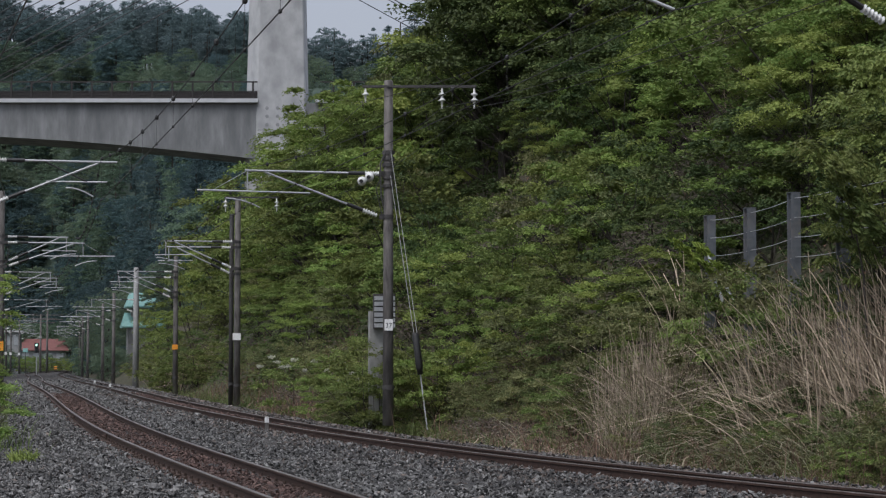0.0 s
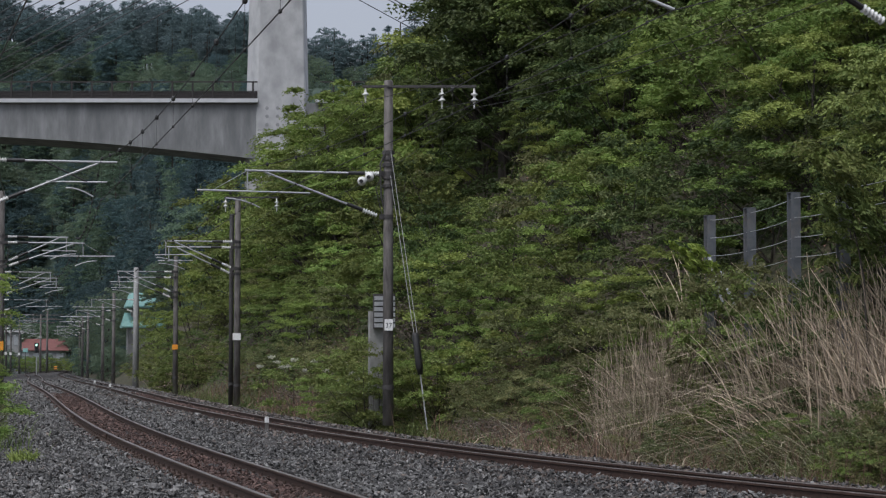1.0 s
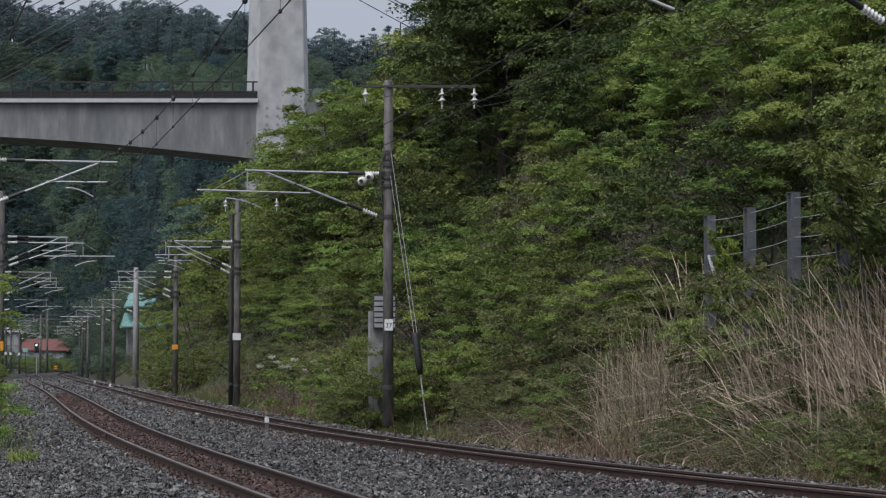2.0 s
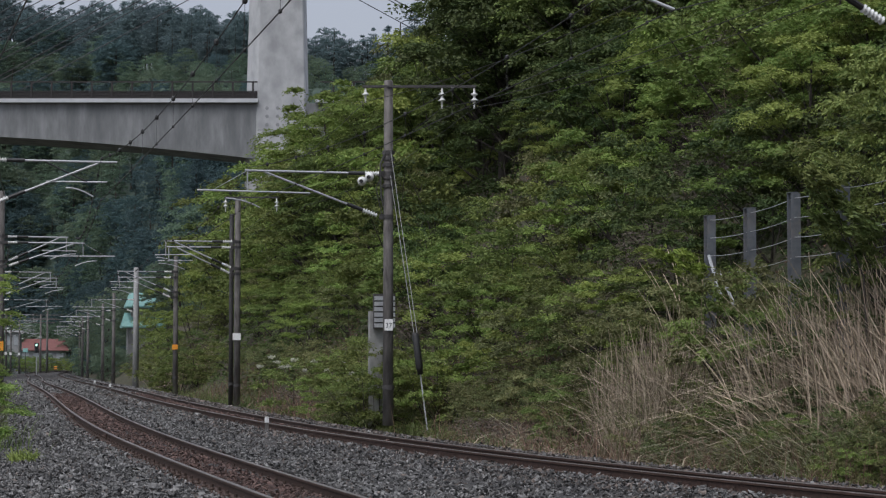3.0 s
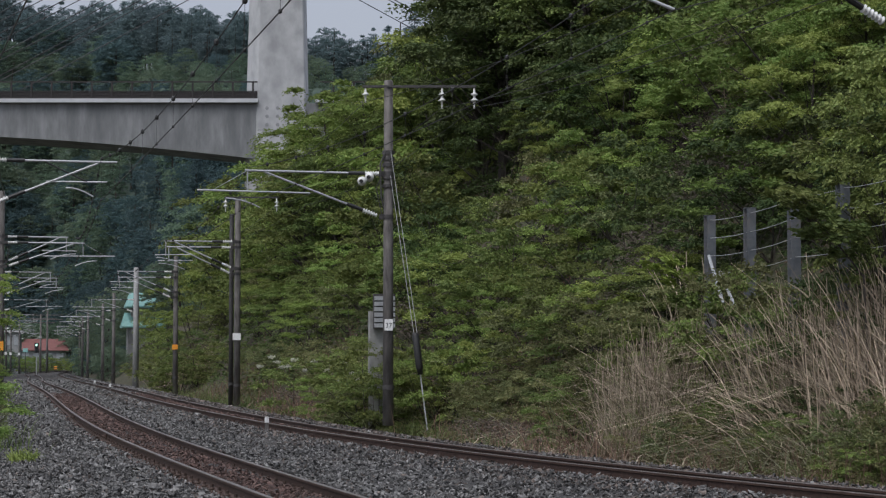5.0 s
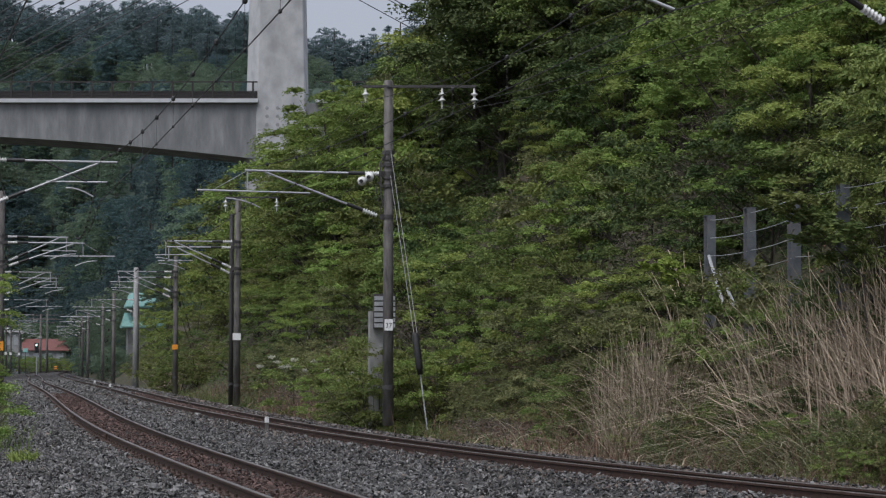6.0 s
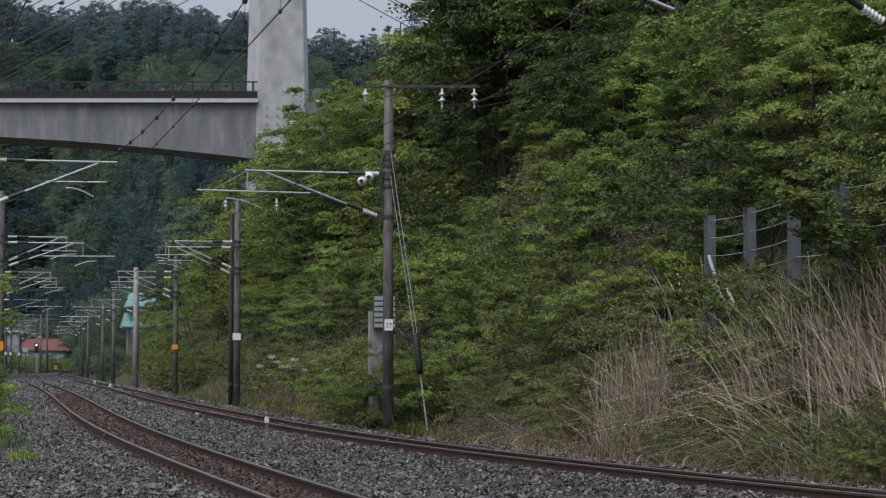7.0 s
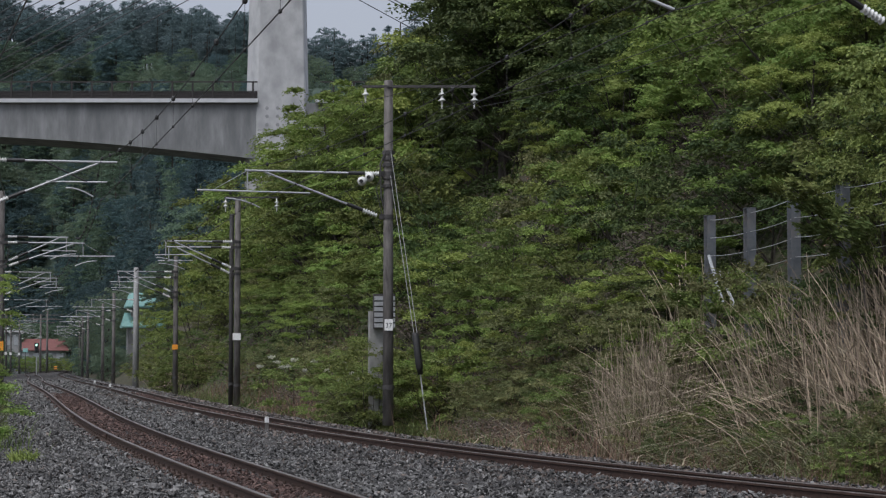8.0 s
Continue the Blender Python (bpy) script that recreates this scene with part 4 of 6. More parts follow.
def crown(rng, lobes, twigs, leaves, centre, radii, leaf, lobe_size=0.4, flat=0.35, frond=False, droop=0.45, hollow=0.6, low=0.42, wide=0.6):
    """Leaves on arching twigs in separate spreading sprays round a centre. Returns leaf corners and spray centres."""
    c = np.array(centre, float)
    r = np.array(radii, float)
    # sprays keep their distance from one another
    d = np.zeros((0, 3))
    for _ in range(lobes):
        q = rng.normal(size=(10, 3))
        q[:, 2] = np.abs(q[:, 2]) - low
        q /= np.linalg.norm(q, axis=1)[:, None]
        q *= rng.uniform(hollow, 1.0, 10)[:, None]
        if len(d):
            far = np.linalg.norm(q[:, None] - d[None], axis=2).min(1)
            q = q[[int(np.argmax(far))]]
        d = np.concatenate([d, q[:1]])
    lc = c + d * r
    ls = lobe_size * r.mean() * rng.uniform(0.55, 1.4, lobes)
    k = np.repeat(np.arange(lobes), twigs)
    td = rng.normal(size=(len(k), 3)) * [1, 1, 0.6] + d[k] * [0.7, 0.7, 0.2]
    td /= np.linalg.norm(td, axis=1)[:, None]
    td[:, 2] = np.abs(td[:, 2]) * flat + 0.05
    reach = ls[k] * rng.uniform(0.6, 1.2, len(k))
    m = np.repeat(np.arange(len(k)), leaves)
    t = np.tile((np.arange(leaves) + 0.7) / leaves, len(k))
    t = np.clip(t + rng.uniform(-0.06, 0.06, len(t)), 0.05, 1.05) ** 0.75
    p = lc[k][m] + td[m] * (reach[m] * t)[:, None]
    p[:, 2] += reach[m] * (0.30 * t - droop * t * t)
    p += rng.normal(scale=leaf * 0.25, size=p.shape)
    along = td[m].copy()
    along[:, 2] += 0.30 - 2 * droop * t
    along /= np.linalg.norm(along, axis=1)[:, None] + 1e-9
    side = np.cross(along, [0, 0, 1.0])
    side /= np.linalg.norm(side, axis=1)[:, None] + 1e-9
    alt = np.where(np.arange(len(m)) % 2, 1.0, -1.0)[:, None]
    out = along * (0.5 if frond else 0.9) + side * alt * (1.0 if frond else 0.6) + rng.normal(scale=0.28, size=p.shape)
    nrm = rng.normal(scale=0.65, size=p.shape) + np.array([0, 0, 0.85]) + td[m] * [0.8, 0.8, 0]
    L = leaf * rng.uniform(0.65, 1.3, len(m))
    return leaf_quads(rng, p, out, nrm, L, L * (wide * 0.75 if frond else wide)).reshape(-1, 3), lc


def limbs(geo, rng, base, lobes, r0, share=0.5, n=4, fork=0.45):
    """A tapered stem for a share of the lobes, all from one base."""
    base = np.array(base, float)
    for c in lobes[: max(3, int(len(lobes) * share))]:
        mid = base + (c - base) * fork + np.array([0, 0, 0.18 * np.linalg.norm(c - base)]) * rng.uniform(-0.1, 0.9) + rng.normal(scale=0.05, size=3) * np.linalg.norm(c - base)
        q = np.linspace(0, 1, 4)[:, None]
        pts = (1 - q) ** 2 * base + 2 * q * (1 - q) * mid + q * q * c
        geo.tube(pts, np.linspace(r0, r0 * 0.22, 4) * rng.uniform(0.6, 1.1), n, False)


STORE = {}


def plant_kind(key, seed, leaf_mat, lobes, twigs, leaves, centre, radii, leaf, stem=0.03, trunk=None, bark=BARK, **extra):
    """The meshes of one kind of plant: stems (or trunk and limbs) and foliage."""
    rng = np.random.default_rng(seed)
    v, lc = crown(rng, lobes, twigs, leaves, centre, radii, leaf, **extra)
    g = Geo()
    if trunk:
        height, r0 = trunk
        q = np.linspace(0, 1, 8 if leaf < 0.3 else 4)
        bend = rng.normal(scale=0.04 * height, size=2)
        pts = np.stack([bend[0] * q * q, bend[1] * q * q, q * height], -1)
        g.tube(pts, r0 * (1 - 0.75 * q), 8 if leaf < 0.3 else 5)
        for i, c in enumerate(lc[: int(lobes * 0.7) if leaf < 0.3 else 2]):
            t = np.clip(c[2] / height * 0.8 - 0.12, 0.15, 0.95)
            b = np.array([bend[0] * t * t, bend[1] * t * t, t * height])
            limbs(g, rng, b, np.array([c]), r0 * 0.32 * (1.15 - t), 1.0, 5)
    else:
        limbs(g, rng, (0, 0, 0), lc, stem, 0.32)
    STORE[key] = (g.mesh("stems", bark), quads_mesh("foliage", v, 4, leaf_mat), bool(trunk))


# kinds, at natural size
plant_kind("shrub_a", 11, LEAF_MID, 19, 28, 10, (0, 0, 1.2), (1.75, 1.75, 1.5), 0.094, lobe_size=0.34, flat=0.55, hollow=0.7)
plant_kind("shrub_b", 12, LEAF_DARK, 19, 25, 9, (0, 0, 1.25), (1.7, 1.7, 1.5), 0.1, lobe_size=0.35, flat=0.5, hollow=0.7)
plant_kind("shrub_c", 13, LEAF_BRIGHT, 17, 24, 14, (0, 0, 1.35), (1.7, 1.7, 1.5), 0.098, frond=True, lobe_size=0.37, flat=0.46, hollow=0.7)
plant_kind("shrub_d", 14, LEAF_GREY, 20, 25, 10, (0, 0, 1.05), (1.6, 1.6, 1.35), 0.085, lobe_size=0.32, flat=0.65, hollow=0.7)
plant_kind("shrub_e", 15, LEAF_MID, 17, 24, 14, (0, 0, 1.4), (1.9, 1.8, 1.6), 0.1, frond=True, lobe_size=0.36, droop=0.5, flat=0.5, hollow=0.7)
plant_kind("bramble", 16, LEAF_MID, 18, 15, 8, (0, 0, 0.5), (0.95, 0.95, 0.6), 0.066, flat=0.6)
plant_kind("herb", 18, HERB, 20, 13, 9, (0, 0, 0.38), (0.8, 0.8, 0.45), 0.054, stem=0.008, flat=0.8, droop=0.3, frond=True)
plant_kind("dead_shrub", 17, TWIG, 34, 10, 4, (0, 0, 1.1), (1.4, 1.4, 1.2), 0.30, stem=0.018, bark=TWIG, flat=0.8, wide=0.07)
for key_, seed_, mat_ in (("far_shrub_a", 51, LEAF_MID), ("far_shrub_b", 52, LEAF_DARK), ("far_shrub_c", 53, LEAF_BRIGHT), ("far_shrub_d", 54, LEAF_GREY)):
    plant_kind(key_, seed_, mat_, 26, 25, 11, (0, 0, 2.2), (2.85, 2.85, 2.5), 0.15, frond=seed_ in (51, 53), lobe_size=0.32, stem=0.05, flat=0.46, hollow=0.75)
plant_kind("tree_a", 21, LEAF_MID, 64, 18, 11, (0, 0, 4.9), (2.8, 2.8, 3.6), 0.15, trunk=(7.0, 0.15), lobe_size=0.27, hollow=0.5, low=0.6, flat=0.45, droop=0.55)
plant_kind("tree_b", 22, LEAF_DARK, 90, 20, 13, (0, 0, 6.0), (3.2, 3.2, 5.4), 0.17, trunk=(9.5, 0.2), lobe_size=0.30, hollow=0.45, low=0.7, frond=True, flat=0.3)
plant_kind("tree_c", 23, LEAF_BRIGHT, 50, 22, 16, (0, 0, 4.5), (2.5, 2.5, 3.1), 0.122, trunk=(6.3, 0.12), lobe_size=0.28, frond=True, hollow=0.5, low=0.6, flat=0.4, droop=0.6)
plant_kind("tree_d", 24, LEAF_BRIGHT, 40, 24, 20, (0, 0, 4.6), (2.7, 2.7, 3.3), 0.12, trunk=(6.6, 0.12), lobe_size=0.34, frond=True, hollow=0.55, low=0.6, flat=0.5, droop=0.65)
plant_kind("far_round", 31, LEAF_FAR_HAZE, 70, 9, 6, (0, 0, 5.6), (4.6, 4.6, 4.6), 0.42, low=0.6, flat=0.5, trunk=(8, 0.25), lobe_size=0.34, hollow=0.75)
plant_kind("far_round_dark", 32, LEAF_CEDAR_HAZE, 74, 9, 6, (0, 0, 6.4), (4.6, 4.6, 5.4), 0.42, low=0.6, flat=0.5, trunk=(10, 0.25), lobe_size=0.34, hollow=0.75)

plant_kind("ridge_tree", 33, LEAF_PINE_HAZE, 80, 9, 6, (0, 0, 7.6), (3.0, 3.0, 6.6), 0.40, low=0.6, flat=0.5, trunk=(13, 0.25), lobe_size=0.26, hollow=0.6)


def conifer_kind(key, seed, height, radius, start, tiers, per, leaf, mat, narrow=False):
    """A pine or cedar: a straight trunk with whorls of drooping, needle-clad boughs."""
    rng = np.random.default_rng(seed)
    g = Geo().tube([(0, 0, 0), (0.1, 0, height * 0.5), (0, 0.1, height * 0.86)], [0.26, 0.17, 0.03], 5)
    ps, ds = [], []
    for i in range(tiers):
        t = start + (1 - start) * (i + rng.uniform(-0.3, 0.3)) / tiers
        if rng.random() < 0.12:
            continue
        k_ = (t - start) / (1 - start)
        r = radius * ((1.02 - t) ** 0.7 if narrow else max(0.2, 1 - abs(2 * k_ - 0.75) ** 2.2 * 0.75) * 0.85) * rng.uniform(0.55, 1.2)
        for a in rng.uniform(0, 2 * math.pi, rng.integers(3, 6)):
            end = np.array([math.cos(a) * r, math.sin(a) * r, -0.12 * r])
            root = np.array([0, 0, t * height])
            if rng.random() < 0.4:
                g.tube([root, root + end], [0.06, 0.02], 3, False)
            k = rng.uniform(0.25, 1.0, per)
            p = root + end * k[:, None] + rng.normal(scale=0.16 * r + 0.1, size=(per, 3)) * [1, 1, 0.55]
            ps.append(p)
            ds.append(end + rng.normal(scale=0.6, size=(per, 3)))
    p, d = np.concatenate(ps), np.concatenate(ds)
    L = leaf * rng.uniform(0.6, 1.3, len(p))
    v = leaf_quads(rng, p, d, rng.normal(scale=0.5, size=p.shape) + [0, 0, 1], L, L * 0.5).reshape(-1, 3)
    STORE[key] = (g.mesh("stems", BARK), quads_mesh("foliage", v, 4, mat), True)


conifer_kind("pine", 41, 15.5, 3.5, 0.30, 17, 46, 0.40, LEAF_PINE_HAZE)
conifer_kind("cedar", 42, 15.0, 3.6, 0.16, 19, 40, 0.42, LEAF_CEDAR_HAZE, True)
conifer_kind("pine_b", 43, 14.0, 4.4, 0.26, 15, 50, 0.40, LEAF_PINE_HAZE)

NAMES = {
    "shrub_a": ("shrub", "dense green shrub growing on the bank", "shrub"), "shrub_b": ("shrub", "dark green shrub growing on the bank", "shrub"),
    "shrub_c": ("shrub", "bright green feathery shrub growing on the bank", "shrub"), "shrub_d": ("shrub", "grey-green leafy shrub on the bank", "shrub"),
    "shrub_e": ("shrub", "green feathery-leaved shrub on the bank", "shrub"), "bramble": ("bramble_bush", "low green bramble bush beside the ballast", "bush"),
    "herb": ("weed_bush", "low tangle of green weeds at the foot of the bank", "weeds"),
    "dead_shrub": ("dry_shrub", "leafless brown shrub of dry tangled twigs", "shrub"), "tree_a": ("tree", "green broadleaf tree on the bank", "tree"),
    "tree_b": ("tree", "tall dark green broadleaf tree on the bank", "tree"), "tree_c": ("tree", "bright young green tree on the bank", "tree"),
    "tree_d": ("tree", "bright feathery-leaved tree with drooping sprays on the bank", "tree"), "far_round": ("woodland_tree", "green broadleaf tree on the wooded hill", "tree"), "far_round_dark": ("forest_tree", "dark green broadleaf tree on the wooded hill", "tree"),
    "ridge_tree": ("ridge_tree", "tall tree on the crest of the hill, blued by haze", "tree"),
    "pine_b": ("pine_tree", "dark pine tree with a broad broken crown on the hill", "tree"),
    "pine": ("pine_tree", "dark pine tree with bare lower trunk on the hill", "tree"), "cedar": ("cedar_tree", "dark cedar tree on the hill, blued by haze", "tree"),
}
for far_, near_ in (("far_shrub_a", "shrub_a"), ("far_shrub_b", "shrub_b"), ("far_shrub_c", "shrub_c"), ("far_shrub_d", "shrub_d")):
    NAMES[far_] = NAMES[near_]
MADE = {}
SWAYING = []


def plant(key, x, y, size=1.0, turn=0.0, lean=(0.0, 0.0), z=None, tall=1.0, sway=0.0, group=""):
    """Sets a plant of that kind on the land."""
    zz = (float(land(x, y)) if z is None else z) - 0.05
    m = pose(x, y, zz, lean[0], lean[1], turn) @ Matrix.Diagonal((size, size, size * tall, 1))
    if key not in MADE:
        name, label, cat = NAMES[key]
        stems, foliage, is_tree = STORE[key]
        t = thing(name, m, label, cat, group or cat + "s of this kind")
        part("trunk" if is_tree else "woody_stem", stems, None, t)
        part("crown" if is_tree else "foliage", foliage, None, t)
        MADE[key] = t
    else:
        t = copy_thing(MADE[key], m)
        t.matrix_basis = m
    if sway:
        SWAYING.append((t, m, sway))
    return t


rng = np.random.default_rng(77)


def at_bank(y, u):
    p, _ = RIGHT.beside(y, u)
    return p[0], p[1]


# the bank, row by row
y = 27.0
while y < 172:
    gap = 2.25 * (y / 40) ** 0.62
    u = 4.6 + rng.uniform(-0.3, 0.5)
    u_end = 7.5 + 0.215 * y
    while u < u_end:
        yy = y + rng.uniform(-0.5, 0.5) * gap
        uu = u + rng.uniform(-0.4, 0.4) * gap
        u += gap * rng.uniform(1.0, 1.45)
        px, py = at_bank(yy, uu)
        if yy < 41 and uu < 7.9:
            continue
        if yy > 100 and px / py < -0.143 or yy > 135 and uu < 9:
            continue
        if px / py > 0.275 or float(land(px, py)) > 1.5 + 0.2 * yy or yy > 112 and uu > 16:
            continue
        if yy < 48 and uu < 5.4:
            continue
        if yy < 60 and uu < 5.0 and rng.random() < 0.4:
            continue
        size = np.clip(gap / 2.45, 0.8, 1.9) * rng.uniform(0.75, 1.35)
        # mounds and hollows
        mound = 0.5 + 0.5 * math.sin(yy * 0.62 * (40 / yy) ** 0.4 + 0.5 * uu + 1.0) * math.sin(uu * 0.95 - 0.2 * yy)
        size *= 0.6 + 0.64 * mound
        if uu < 6:
            size *= 0.7
        if 49 < yy < 112 and uu < 4.7 + 1.5 * size:
            continue
        r = rng.random()
        kind = "shrub_a" if r < 0.27 else "shrub_b" if r < 0.42 else "shrub_c" if r < 0.57 else "shrub_d" if r < 0.72 else "shrub_e" if r < 0.90 else "dead_shrub"
        # dark leaves deepen the hollows as shade would, bright ones lift the mounds
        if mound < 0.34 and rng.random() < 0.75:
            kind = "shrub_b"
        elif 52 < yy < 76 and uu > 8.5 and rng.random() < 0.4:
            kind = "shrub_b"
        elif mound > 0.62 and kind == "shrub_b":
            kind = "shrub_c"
        # dark leaves stand in for shade in the folds, paler ones brighten spurs
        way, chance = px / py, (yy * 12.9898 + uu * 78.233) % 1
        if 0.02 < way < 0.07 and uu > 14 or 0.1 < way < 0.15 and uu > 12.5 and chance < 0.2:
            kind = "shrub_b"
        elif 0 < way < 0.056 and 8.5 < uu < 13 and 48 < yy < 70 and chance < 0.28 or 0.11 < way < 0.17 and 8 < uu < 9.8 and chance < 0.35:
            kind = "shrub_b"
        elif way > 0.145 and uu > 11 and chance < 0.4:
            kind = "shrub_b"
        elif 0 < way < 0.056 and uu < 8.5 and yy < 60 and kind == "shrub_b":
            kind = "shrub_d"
        if kind == "dead_shrub":
            size *= 0.5
        if yy > 68 and kind != "dead_shrub":
            kind = {"shrub_e": "far_shrub_a"}.get(kind, "far_" + kind)
            size /= 1.62
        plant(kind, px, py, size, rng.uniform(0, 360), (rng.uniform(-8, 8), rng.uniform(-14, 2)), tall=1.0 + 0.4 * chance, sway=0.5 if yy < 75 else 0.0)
    y += gap

# taller trees on the bank
for kind, ty, tu, size in (("tree_a", 66, 13.5, 1.0), ("tree_c", 62, 14.0, 1.0), ("tree_b", 72, 12.4, 1.05), ("tree_a", 60, 16.5, 1.0), ("tree_b", 77, 14.8, 1.1), ("tree_b", 64, 17.5, 1.0), ("tree_b", 70, 15.8, 1.1), ("tree_c", 85, 9.9, 1.05), ("tree_c", 92, 10.0, 1.2), ("tree_b", 79, 13.2, 0.8), ("tree_b", 80, 17.0, 1.1), ("tree_a", 68, 19.0, 1.0), ("tree_b", 75, 20.5, 1.0), ("tree_a", 62, 19.0, 0.9), ("tree_a", 70, 23.0, 0.9), ("tree_a", 88, 9.0, 0.8), ("tree_c", 95, 9.0, 1.2),
                           ("tree_a", 98, 9.6, 1.0), ("tree_a", 92, 8.3, 0.85), ("tree_a", 108, 9.3, 0.6), ("tree_c", 101, 8.2, 0.8), ("tree_a", 118, 9.0, 0.48), ("tree_c", 112, 12.5, 1.1),
                           ("tree_a", 130, 8.5, 0.48), ("tree_c", 126, 8.0, 0.42), ("tree_a", 142, 11.5, 0.95), ("tree_c", 150, 13.0, 0.9), ("tree_a", 84, 11.8, 0.85),
                           ("tree_c", 47, 13.0, 0.75), ("tree_c", 44, 14.5, 0.7), ("tree_a", 50, 17.0, 0.85), ("tree_a", 56, 19.0, 0.9), ("tree_c", 41, 12.0, 0.6)):
    px, py = at_bank(ty, tu)
    plant(kind, px, py, size, rng.uniform(0, 360), (rng.uniform(-4, 4), rng.uniform(-6, 2)), sway=0.35 if ty < 80 else 0.0)

# bright young trees between the bank and the bridge, set by the height of their tops
for kind, tx, ty, top in (("tree_c", -3.4, 92, 15.0), ("tree_c", -2.2, 88, 14.8), ("tree_c", -1.2, 86, 13.8), ("tree_a", -0.6, 84, 13.2), ("tree_a", -2.7, 86, 12.4), ("tree_c", -3.5, 90, 12.0), ("tree_c", -2.2, 80, 10.8), ("tree_c", -4.0, 92, 10.0),
                          ("tree_a", -1.2, 78, 10.4), ("tree_a", -5.4, 98, 8.6),
                          ("tree_b", 4.6, 70, 17.5), ("tree_b", 6.2, 67, 17.0), ("tree_b", 3.2, 72, 17.0), ("tree_d", 8.6, 44.5, 9.9), ("tree_a", 9.8, 45, 10.2), ("tree_d", 7.9, 46.5, 8.4), ("tree_c", 8.9, 41.5, 8.0), ("tree_d", 4.5, 57, 10.2), ("tree_d", 5.2, 60, 11.8), ("tree_c", 3.5, 58, 9.3), ("tree_d", 5.4, 56, 9.8), ("tree_c", 3.0, 62, 9.2), ("tree_a", 7.0, 53, 10.8), ("tree_c", 6.2, 57, 11.4), ("tree_a", -21.4, 150, 6.0), ("tree_c", -19.3, 140, 5.4)):
    ground_z = float(land(tx, ty))
    plant(kind, tx, ty, max(0.4, (top - ground_z) / (8.4 if kind in ("tree_c", "tree_d") else 9.2)), rng.uniform(0, 360), (rng.uniform(-4, 4), rng.uniform(-6, 2)))

# low bushes along the foot of the bank
for _ in range(80):
    yy = rng.uniform(33, 120)
    uu = rng.uniform(4.0, 6.0)
    if 37 < yy < 47.5 and uu < 5.0 or 49 < yy and uu < 5.4:
        continue
    px, py = at_bank(yy, uu)
    plant("herb" if rng.random() < 0.75 else "bramble", px, py, rng.uniform(0.6, 1.3) * (0.8 + yy / 160), rng.uniform(0, 360), tall=rng.uniform(0.8, 1.1), sway=0.4 if yy < 60 else 0.0)
# low green growth beyond the poles
for _ in range(34):
    yy = rng.uniform(104, 176)
    px, py = at_bank(yy, rng.uniform(3.6, 10.5))
    plant("herb" if rng.random() < 0.6 else "bramble", px, py, rng.uniform(1.4, 2.2), rng.uniform(0, 360), tall=rng.uniform(0.8, 1.2))
# left of the line
for yy, off, size in ((41, -2.75, 0.45), (44, -2.75, 0.55), (47.5, -2.8, 0.6), (51, -2.9, 0.7), (56, -2.9, 0.8), (61, -3.0, 0.9), (67, -3.1, 1.0), (73, -3.1, 1.0), (36, -4.35, 0.75), (39, -4.3, 0.95), (43, -4.6, 1.1), (48, -4.8, 1.2), (54, -5.0, 1.2), (60, -4.6, 1.0), (68, -4.8, 1.2), (78, -4.8, 1.3), (90, -5.0, 1.6), (105, -5.2, 1.7), (125, -5.5, 2.0), (150, -6, 2.2), (180, -6, 2.3)):
    p, _ = LEFT.beside(yy, off)
    plant("herb" if yy < 64 else "bramble", p[0], p[1], size, rng.uniform(0, 360), tall=1.0)
for yy, off, size in ((58, -4.1, 0.75), (66, -3.9, 0.85), (71, -3.6, 0.7), (84, -6.5, 0.8), (110, -7.5, 1.0)):
    p, _ = LEFT.beside(yy, off)
    plant("shrub_c", p[0], p[1], size, rng.uniform(0, 360))


plant("tree_c", -15.8, 64.0, 0.75, 30, sway=0.4)
# bushes round the foot of the nearest pole
for bx, by, size in ((-1.9, 49.3, 0.6), (-1.45, 48.9, 0.62), (-2.5, 50.8, 0.6), (-0.35, 48.9, 0.75), (0.3, 48.3, 0.8), (0.9, 47.1, 0.85), (1.5, 45.7, 0.85), (1.9, 44.2, 0.8), (2.3, 42.7, 0.9), (2.8, 41.2, 0.9)):
    plant("herb", bx, by, size, rng.uniform(0, 360), tall=1.1, sway=0.4)
# the shrub_b behind the fence give shade by their dark leaf colour
for kind, yy, uu, size in (("shrub_d", 42.5, 6.2, 0.7), ("shrub_a", 44.5, 6.4, 0.75), ("shrub_d", 46.5, 6.0, 0.75), ("shrub_e", 41.0, 7.2, 0.8), ("shrub_b", 39.8, 7.8, 0.8), ("shrub_b", 43.0, 8.4, 0.9), ("shrub_b", 41.2, 9.0, 0.9), ("shrub_d", 45.6, 8.4, 0.9),
                           ("shrub_b", 38.5, 9.4, 0.9), ("shrub_b", 37.0, 8.3, 0.75), ("shrub_b", 35.2, 8.2, 0.75), ("shrub_e", 33.2, 8.0, 0.7), ("shrub_a", 31.4, 8.0, 0.7), ("shrub_d", 40.3, 6.4, 0.6), ("shrub_b", 34.4, 10.2, 1.0), ("shrub_c", 36.6, 10.8, 0.95),
                           ("shrub_b", 40.5, 9.7, 1.0), ("shrub_c", 42.5, 10.4, 1.0), ("shrub_c", 39.5, 11.2, 1.05), ("shrub_c", 41.6, 11.8, 1.05), ("shrub_c", 52.0, 6.6, 0.8), ("shrub_a", 55.0, 7.0, 0.9), ("shrub_a", 58.5, 6.9, 0.85), ("shrub_c", 62.0, 6.8, 0.85), ("shrub_e", 66.0, 7.0, 0.9), ("shrub_d", 71.0, 6.8, 0.85), ("shrub_a", 77.0, 7.0, 0.95)):
    px, py = at_bank(yy, uu)
    plant(kind, px, py, size, rng.uniform(0, 360), sway=0.5)

